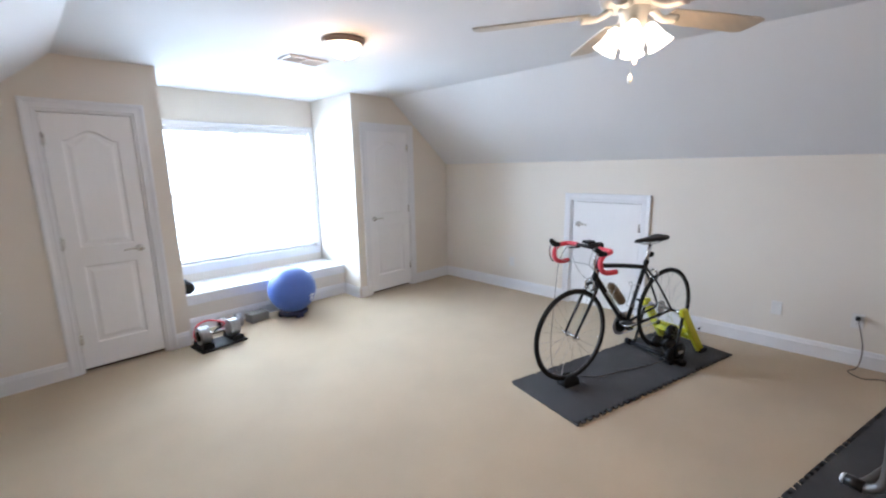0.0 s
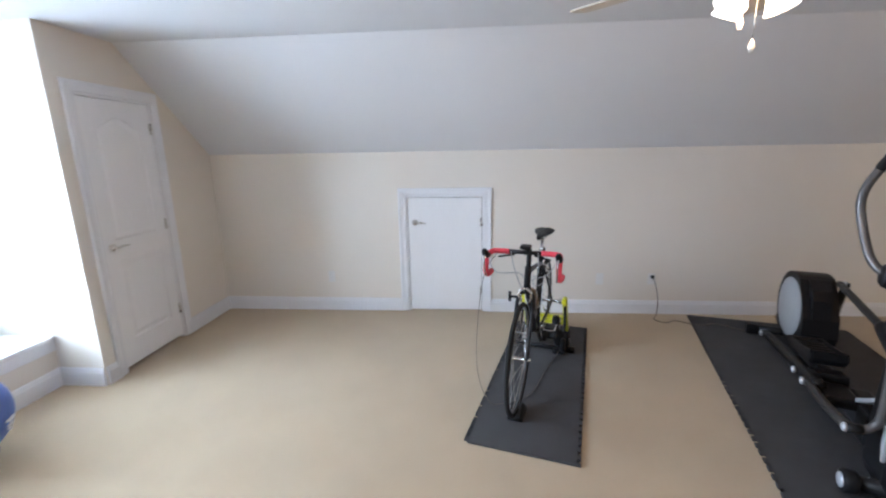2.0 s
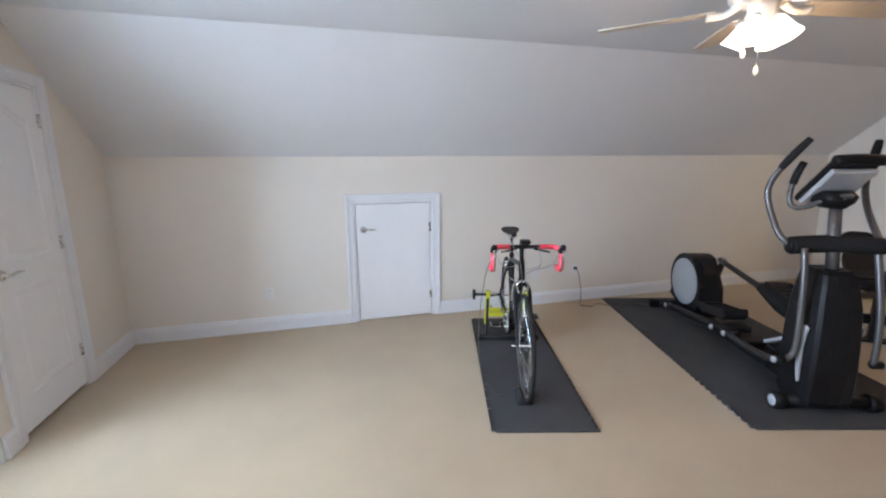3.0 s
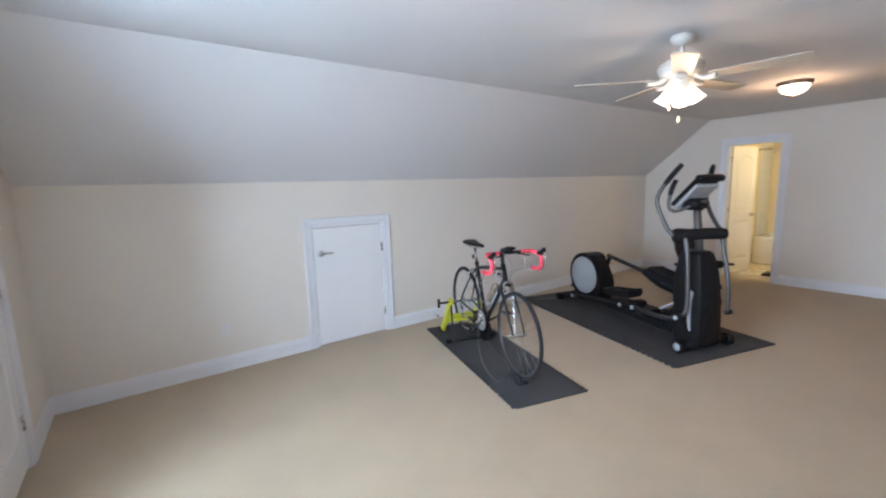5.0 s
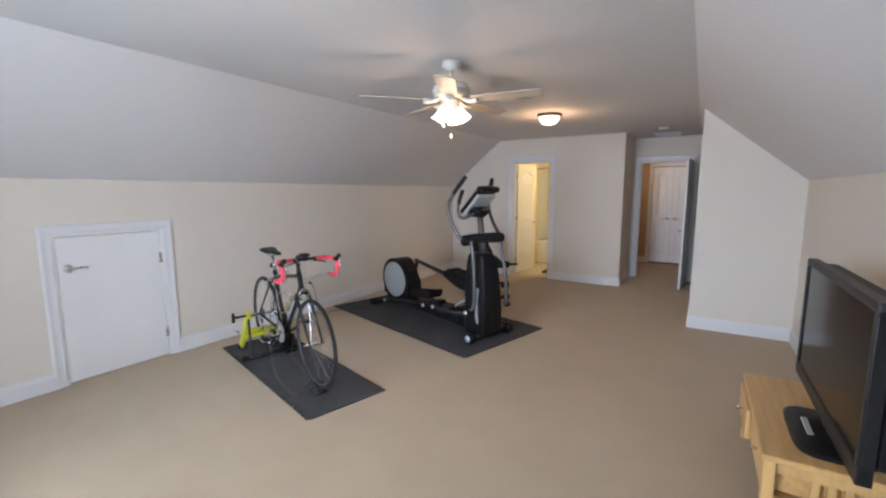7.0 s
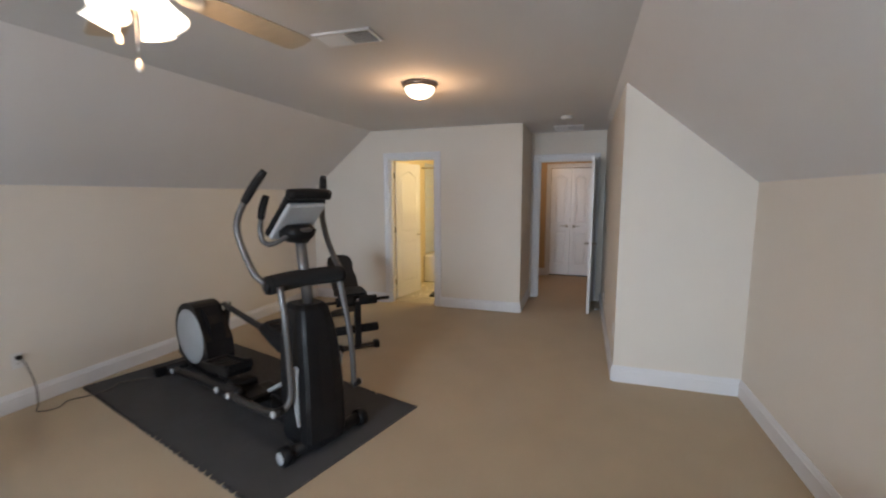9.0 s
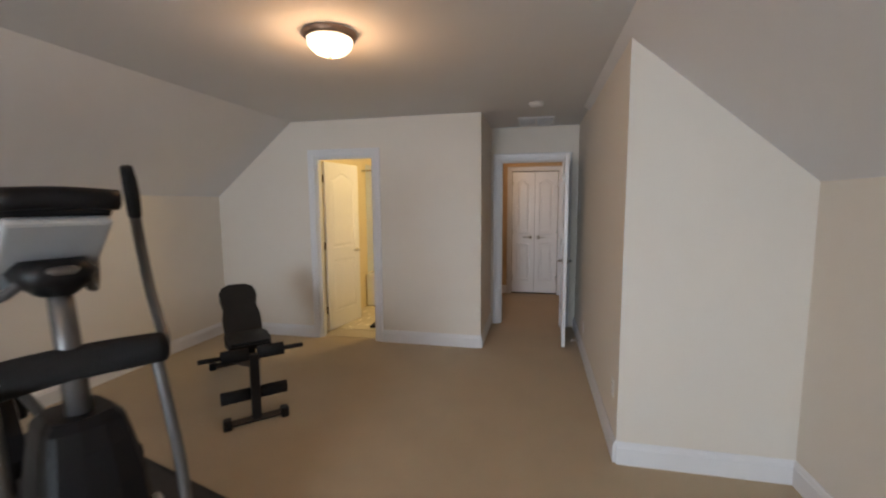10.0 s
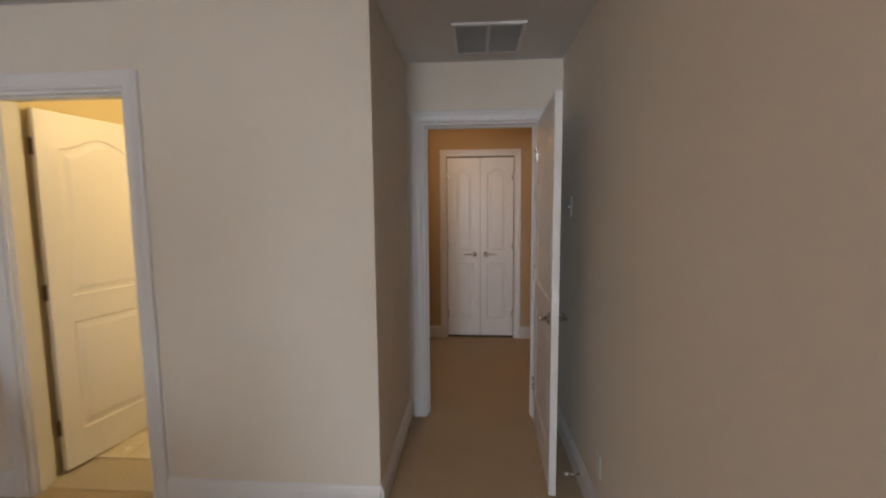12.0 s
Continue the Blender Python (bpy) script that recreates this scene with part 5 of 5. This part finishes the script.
TV = pose(-1.741, 1.758, sz, 0, 0, 90) @ Matrix.Scale(1.22, 4)
tv = thing("television", "black flat-screen television on an oval swivel base, switched off", "television", TV)
part("base_plate", loft([(0.0, -0.20, 0.20, 0.118), (0.010, -0.20, 0.20, 0.118), (0.017, -0.192, 0.192, 0.11), (0.024, -0.11, 0.11, 0.06), (0.026, -0.06, 0.06, 0.03)], 36, 4.5), SATINBLK, tv, "glossy black rounded base")
part("neck", B(-0.07, 0.07, -0.01, 0.035, 0.02, 0.13, bevel=0.012), SATINBLK, tv)
part("base_badge", B(-0.07, 0.07, -0.07, -0.05, 0.0205, 0.027, bevel=0.002, seg=1), SILVERP, tv, "silver strip on the base")
part("body", B(-0.44, 0.44, 0.0, 0.075, 0.12, 0.60, bevel=0.02), BLACK, tv, "black plastic back")
for a, b, z0, z1 in ((-0.46, 0.46, 0.585, 0.615), (-0.46, 0.46, 0.08, 0.135), (-0.46, -0.43, 0.135, 0.585), (0.43, 0.46, 0.135, 0.585)):
    part("bezel", B(a, b, -0.035, 0.004, z0, z1, bevel=0.005), SATINBLK, tv, "glossy black bezel")
part("screen", B(-0.43, 0.43, -0.029, 0.002, 0.135, 0.585), SCREEN, tv, "dark reflective screen")

# ---- ceiling fan ----
FN = pose(0.41, 1.51, 0.0)
fan = thing("ceiling_fan", "ivory five-blade ceiling fan with lit glass shades", "ceiling fan", FN)
part("canopy", L([(0, ZC - 0.0005), (0.066, ZC - 0.0005), (0.069, ZC - 0.012), (0.064, ZC - 0.035), (0.035, ZC - 0.055), (0.016, ZC - 0.06), (0, ZC - 0.06)][::-1], 28), IVORY, fan, smooth=True)
part("down_rod", T([(0, 0, 2.29), (0, 0, ZC - 0.055)], 0.0125, 12), IVORY, fan, smooth=True)
part("motor", L([(0, 2.176), (0.06, 2.176), (0.105, 2.184), (0.126, 2.20), (0.131, 2.222), (0.131, 2.248), (0.122, 2.264), (0.09, 2.285), (0.035, 2.296), (0.022, 2.31), (0, 2.31)], 36), IVORY, fan, "ivory motor housing", True)
part("vent_band", L([(0.1315, 2.225), (0.135, 2.228), (0.135, 2.240), (0.1315, 2.243)], 36), IVORY, fan, smooth=True)
part("switch_housing", L([(0, 2.085), (0.042, 2.085), (0.05, 2.095), (0.052, 2.15), (0.06, 2.165), (0.06, 2.176), (0, 2.176)], 28), IVORY, fan, smooth=True)
for k in range(5):
    a = radians(44.6 + 72 * k)
    mm = Matrix.Rotation(a, 4, "Z")
    ir = part("blade_iron", T([mm @ Vector(p) for p in ((0.085, 0, 2.185), (0.135, 0, 2.155), (0.20, 0, 2.158))], [0.016, 0.013, 0.022], 8, 4, flat=1.4), IVORY, fan, "ivory blade bracket", True)
    pp = [(0.165, -0.05), (0.30, -0.058), (0.61, -0.066), (0.643, -0.055), (0.652, 0.0), (0.643, 0.055), (0.61, 0.066), (0.30, 0.058), (0.165, 0.05)]
    bl = bmesh.new()
    prism(bl, pp, 0.006, mm @ Matrix.Translation((0, 0, 2.165)) @ Matrix.Rotation(radians(-9), 4, "X") @ Matrix.Rotation(radians(90), 4, "X"), bevel=0.0015)
    part("blade", bl, BLADE, ir, "pale whitewashed blade")
for k in range(4):
    a = radians(20 + 90 * k)
    mm = Matrix.Rotation(a, 4, "Z")
    o = mm @ Vector((0.055, 0, 2.118))
    arm = part("light_arm", T([mm @ Vector((0.04, 0, 2.122)), o, mm @ Vector((0.066, 0, 2.09))], 0.014, 10, 3), IVORY, fan, smooth=True)
    dd = (mm.to_3x3() @ Vector((0.5, 0, -0.866)))
    n = 28
    prof = [(0.017, 0.0), (0.023, 0.010), (0.028, 0.03), (0.034, 0.058), (0.043, 0.084), (0.049, 0.096), (0.046, 0.095), (0.031, 0.057), (0.025, 0.03), (0.015, 0.010)]
    part("glass_shade", L(prof, n, axis(mm @ Vector((0.056, 0, 2.112)), dd)), FANGLASS, arm, "lit frosted bell glass shade", True)
for x, y, z in ((0.062, 0.01, 1.98), (0.0, 0.0, 1.895)):
    ch = part("pull_chain", T([(x, y, 2.09), (x, y, z + 0.03)], 0.0018, 6), NICKEL, fan, smooth=True)
    part("chain_pull", L([(0, 0), (0.006, 0.003), (0.010, 0.018), (0.006, 0.034), (0.002, 0.04), (0, 0.04)], 12, pose(x, y, z)), IVORY, ch, "ivory chain pull", True)


def flush_lamp(m, label):
    f = thing("ceiling_lamp", label, "ceiling lamp", m @ Matrix.Diagonal((0.87, 0.87, 0.9, 1)), "flush ceiling lamps")
    part("pan", L([(0, 0), (0.160, 0.0), (0.165, -0.010), (0.158, -0.018), (0.160, -0.024), (0.148, -0.036), (0.136, -0.038), (0, -0.038)][::-1], 40), BRONZE, f, "bronze rim pan", True)
    gl = part("glass_bowl", L([(0.136, -0.036), (0.137, -0.05), (0.126, -0.08), (0.096, -0.108), (0.054, -0.125), (0.012, -0.131), (0, -0.131)][::-1], 40), LAMPGLASS, f, "lit frosted glass bowl", True)
    part("finial", L([(0, -0.150), (0.007, -0.146), (0.009, -0.138), (0.013, -0.130), (0, -0.128)], 14), BRONZE, gl, smooth=True)
    return f


flush_lamp(pose(0.44, -0.83, ZC), "lit frosted bowl ceiling lamp with a bronze rim")
flush_lamp(pose(0.295, 3.385, ZC), "lit frosted bowl ceiling lamp with a bronze rim")
bulb("fan_bulbs", (0.41, 1.51, 1.99), 18, (1.0, 0.62, 0.33), 0.11)
bulb("lamp_bulb", (0.44, -0.83, 2.235), 14, (1.0, 0.57, 0.27), 0.06)
bulb("lamp_bulb", (0.295, 3.385, 2.235), 9, (1.0, 0.57, 0.27), 0.06)


def register(m, w, d, label, split=1):
    r = thing("ceiling_vent", label, "air vent", m, "ceiling vents", "")
    # near-black sheet that paints the shade behind the louvres
    part("backing", B(-w / 2 + 0.015, w / 2 - 0.015, -d / 2 + 0.015, d / 2 - 0.015, -0.004, -0.002), GAPSHADE, r)
    for a in ((-w / 2, w / 2, -d / 2, -d / 2 + 0.02), (-w / 2, w / 2, d / 2 - 0.02, d / 2), (-w / 2, -w / 2 + 0.02, -d / 2 + 0.02, d / 2 - 0.02), (w / 2 - 0.02, w / 2, -d / 2 + 0.02, d / 2 - 0.02), (-0.008, 0.008, -d / 2 + 0.02, d / 2 - 0.02)):
        part("frame", B(*a, -0.014, -0.0005, bevel=0.003, seg=1), TRIM, r)
    for sgn, x0, x1 in ((1, -w / 2 + 0.02, -0.008), (-1, 0.008, w / 2 - 0.02)):
        n = int((d - 0.04) / 0.018)
        for k in range(n):
            y = -d / 2 + 0.029 + k * 0.018
            part("louvre", B(x0, x1, -0.008, 0.008, -0.0008, 0.0008, m=Matrix.Translation((0, y, -0.010)) @ Matrix.Rotation(radians(38 * (split if abs(split) > 1 else sgn * split) / max(1, abs(split))), 4, "X")), TRIM, r)
    return r


register(pose(0.355, 4.05, ZC, 0, 0, 4), 0.34, 0.18, "white louvred ceiling vent near the window")
register(pose(0.455, 0.24, ZC, 0, 0, 2), 0.36, 0.20, "white louvred ceiling vent near the fan", -1)
register(pose(-0.635, -3.545, ZC), 0.39, 0.42, "white return air grille in the passage ceiling", -2)
sm = thing("smoke_detector", "white round smoke detector on the ceiling", "smoke detector", pose(-0.635, -2.70, ZC))
part("detector_body", L([(0, 0), (0.065, 0), (0.066, -0.012), (0.058, -0.03), (0.03, -0.036), (0, -0.036)][::-1], 28), PLATE, sm, smooth=True)
part("test_button", L([(0, -0.036), (0.01, -0.036), (0.009, -0.04), (0, -0.04)][::-1], 12, pose(0.02, 0, 0)), PLATE, sm)


# ---- plates, plug, cord ----
def wall_plate(m, name, label, kind_="outlet", cat="outlet"):
    p = thing(name, label, cat, m, "wall plates")
    pl = part("cover_plate", B(-0.036, 0.036, -0.006, -0.0005, -0.058, 0.058, bevel=0.003), PLATE, p)
    if kind_ == "outlet":
        for z in (-0.022, 0.022):
            s = part("socket", L([(0, 0), (0.017, 0), (0.016, 0.002), (0, 0.002)], 18, axis((0, -0.006, z), (0, -1, 0))), PLATE, pl)
            for x in (-0.006, 0.006):
                # slot depth is shown by near-black colour, not by a recess
                part("slot", B(x - 0.0012, x + 0.0012, -0.0086, -0.0078, z - 0.002, z + 0.006), GAPSHADE, s)
    elif kind_ == "switch":
        part("switch_lever", B(-0.005, 0.005, -0.016, -0.005, -0.010, 0.006, bevel=0.002, seg=1), PLATE, pl)
    return p


wall_plate(pose(XE, 0.67, 0.36, 0, 0, -90), "wall_outlet", "white wall outlet with a black plug in it")
wall_plate(pose(XE, 1.165, 0.355, 0, 0, -90), "wall_outlet", "white blank cover plate on the knee wall", "blank")
wall_plate(pose(XE, 3.89, 0.365, 0, 0, -90), "wall_outlet", "white wall outlet on the knee wall")
wall_plate(pose(XR, -2.95, 0.29, 0, 0, 90), "wall_outlet", "white wall outlet low in the passage")
wall_plate(pose(XR, -1.30, 0.40, 0, 0, 90), "wall_outlet", "white wall outlet near the wall corner")
wall_plate(pose(XR, -3.62, 1.48, 0, 0, 90), "light_switch", "white light switch behind the open door", "switch", "switch")
pg = thing("power_cord", "dark cord plugged into the outlet, trailing over the carpet", "power cord")
part("plug", B(XE - 0.045, XE - 0.008, 0.655, 0.685, 0.37, 0.40, bevel=0.006), BLACK, pg, "black moulded plug")
part("cord", T([(XE - 0.04, 0.67, 0.382), (XE - 0.07, 0.655, 0.33), (XE - 0.075, 0.62, 0.17), (XE - 0.10, 0.63, 0.03), (XE - 0.18, 0.68, 0.006), (XE - 0.26, 0.60, 0.006), (XE - 0.20, 0.50, 0.006), (XE - 0.27, 0.40, 0.006), (XE - 0.33, 0.30, 0.018), (XE - 0.30, 0.18, 0.02), (2.56, 0.02, 0.02), (2.50, -0.09, 0.03)], 0.0042, 6, 7), CORD, pg, smooth=True)
sp = thing("door_stop", "small white-tipped spring door stop on the baseboard", "door stop", pose(XR + 0.018, -3.22, 0.06))
part("spring", T([(0.0, 0, 0), (0.06, 0, 0)], 0.006, 8), NICKEL, sp, smooth=True)
part("tip", T([(0.058, 0, 0), (0.075, 0, 0)], 0.009, 10), PLATE, sp, smooth=True)
sp = thing("door_stop", "small spring door stop on the baseboard behind the bicycle", "door stop", pose(XE - 0.018, 1.70, 0.05))
part("spring", T([(0.0, 0, 0), (-0.06, 0, 0)], 0.006, 8), NICKEL, sp, smooth=True)
part("tip", T([(-0.058, 0, 0), (-0.075, 0, 0)], 0.009, 10), BLACK, sp, smooth=True)

# ---- bathroom things ----
sc = thing("bath_scale", "small black bath scale on the tiled floor", "bath scale", pose(1.19, -3.52, 0.0125, 0, 0, 5))
part("platform", B(-0.14, 0.14, -0.14, 0.14, 0.0, 0.03, bevel=0.01), BLACK, sc)
tb = thing("bathtub", "white bathtub along the far bathroom wall", "bathtub")
bm = bmesh.new()
box(bm, bx0 + 0.06, bx1 - 0.005, by0 + 0.005, by0 + 0.11, 0.012, 0.50, bevel=0.03)
box(bm, bx0 + 0.06, bx1 - 0.005, by0 + 0.62, by0 + 0.70, 0.012, 0.50, bevel=0.03)
box(bm, bx0 + 0.06, bx0 + 0.16, by0 + 0.11, by0 + 0.62, 0.012, 0.50, bevel=0.02)
box(bm, bx1 - 0.105, bx1 - 0.005, by0 + 0.11, by0 + 0.62, 0.012, 0.50, bevel=0.02)
box(bm, bx0 + 0.16, bx1 - 0.105, by0 + 0.11, by0 + 0.62, 0.012, 0.12)
part("tub", bm, PORCELAIN, tb)
cu = thing("shower_curtain", "white shower curtain drawn back on a rod", "shower curtain")
n = 60
bm = bmesh.new()
cv = [[], []]
for k in range(n + 1):
    x = 0.20 + 0.55 * k / n
    y = by0 + 0.73 + 0.03 * math.sin(k * 1.05) + 0.012 * math.sin(k * 0.37)
    for j, z in enumerate((0.10, 1.98)):
        cv[j].append((x, y, z))
ring_sweep(bm, [[Vector(p) for p in cv[0]] + [Vector((x, y + 0.004, z)) for x, y, z in cv[0][::-1]], [Vector(p) for p in cv[1]] + [Vector((x, y + 0.004, z)) for x, y, z in cv[1][::-1]]], caps=False)
part("curtain", bm, material("white_curtain_cloth", (0.78, 0.79, 0.80), 0.85, grain=0.03, grain_scale=200, wear=0.02), cu, smooth=True)
part("rod", T([(bx0 + 0.05, by0 + 0.735, 2.0), (bx1, by0 + 0.735, 2.0)], 0.012, 12), CHROME, cu, "chrome curtain rod", True)
TUBTILE = material("white_wall_tile", (0.74, 0.77, 0.80), 0.2, grain=0.01, wear=0.02, wear_scale=5)
for k, (x0, x1, y0, y1) in enumerate(((bx0 + 0.06, bx1 - 0.012, by0 + 0.001, by0 + 0.012), (bx1 - 0.012, bx1 - 0.001, by0 + 0.012, by0 + 0.72))):
    pan = thing("wall_tub_surround", "white tiled wall round the bathtub", "wall", kind="structure")
    long_x = x1 - x0 > y1 - y0
    n, m = int(((x1 - x0) if long_x else (y1 - y0)) / 0.2), 8
    tl = None
    for i in range(n):
        for j in range(m):
            if tl is None:
                tl = part("tile", B(-0.098, 0.098, -0.005, 0.005, -0.098, 0.098, bevel=0.002, seg=1), TUBTILE, pan)
                o = tl
            else:
                o = tl.copy()
                scene.collection.objects.link(o)
            u = 0.1 + 0.2 * i
            o.location = (x0 + u, (y0 + y1) / 2, 0.60 + 0.2 * j) if long_x else ((x0 + x1) / 2, y0 + u, 0.60 + 0.2 * j)
            o.rotation_euler = (0, 0, 0 if long_x else math.pi / 2)
sh = thing("shower_fixture", "chrome shower head on a bent arm from the wall", "shower", pose(bx1 - 0.012, -4.75, 1.98))
part("arm", T([(0.0, 0, 0.05), (-0.06, 0, 0.06), (-0.11, 0, 0.02)], 0.009, 10, 4), CHROME, sh, smooth=True)
part("head", L([(0, 0), (0.014, 0.0), (0.02, 0.02), (0.045, 0.05), (0.048, 0.06), (0, 0.064)], 24, axis((-0.10, 0, 0.03), (-0.7, 0, -0.7))), CHROME, sh, "round chrome head", True)
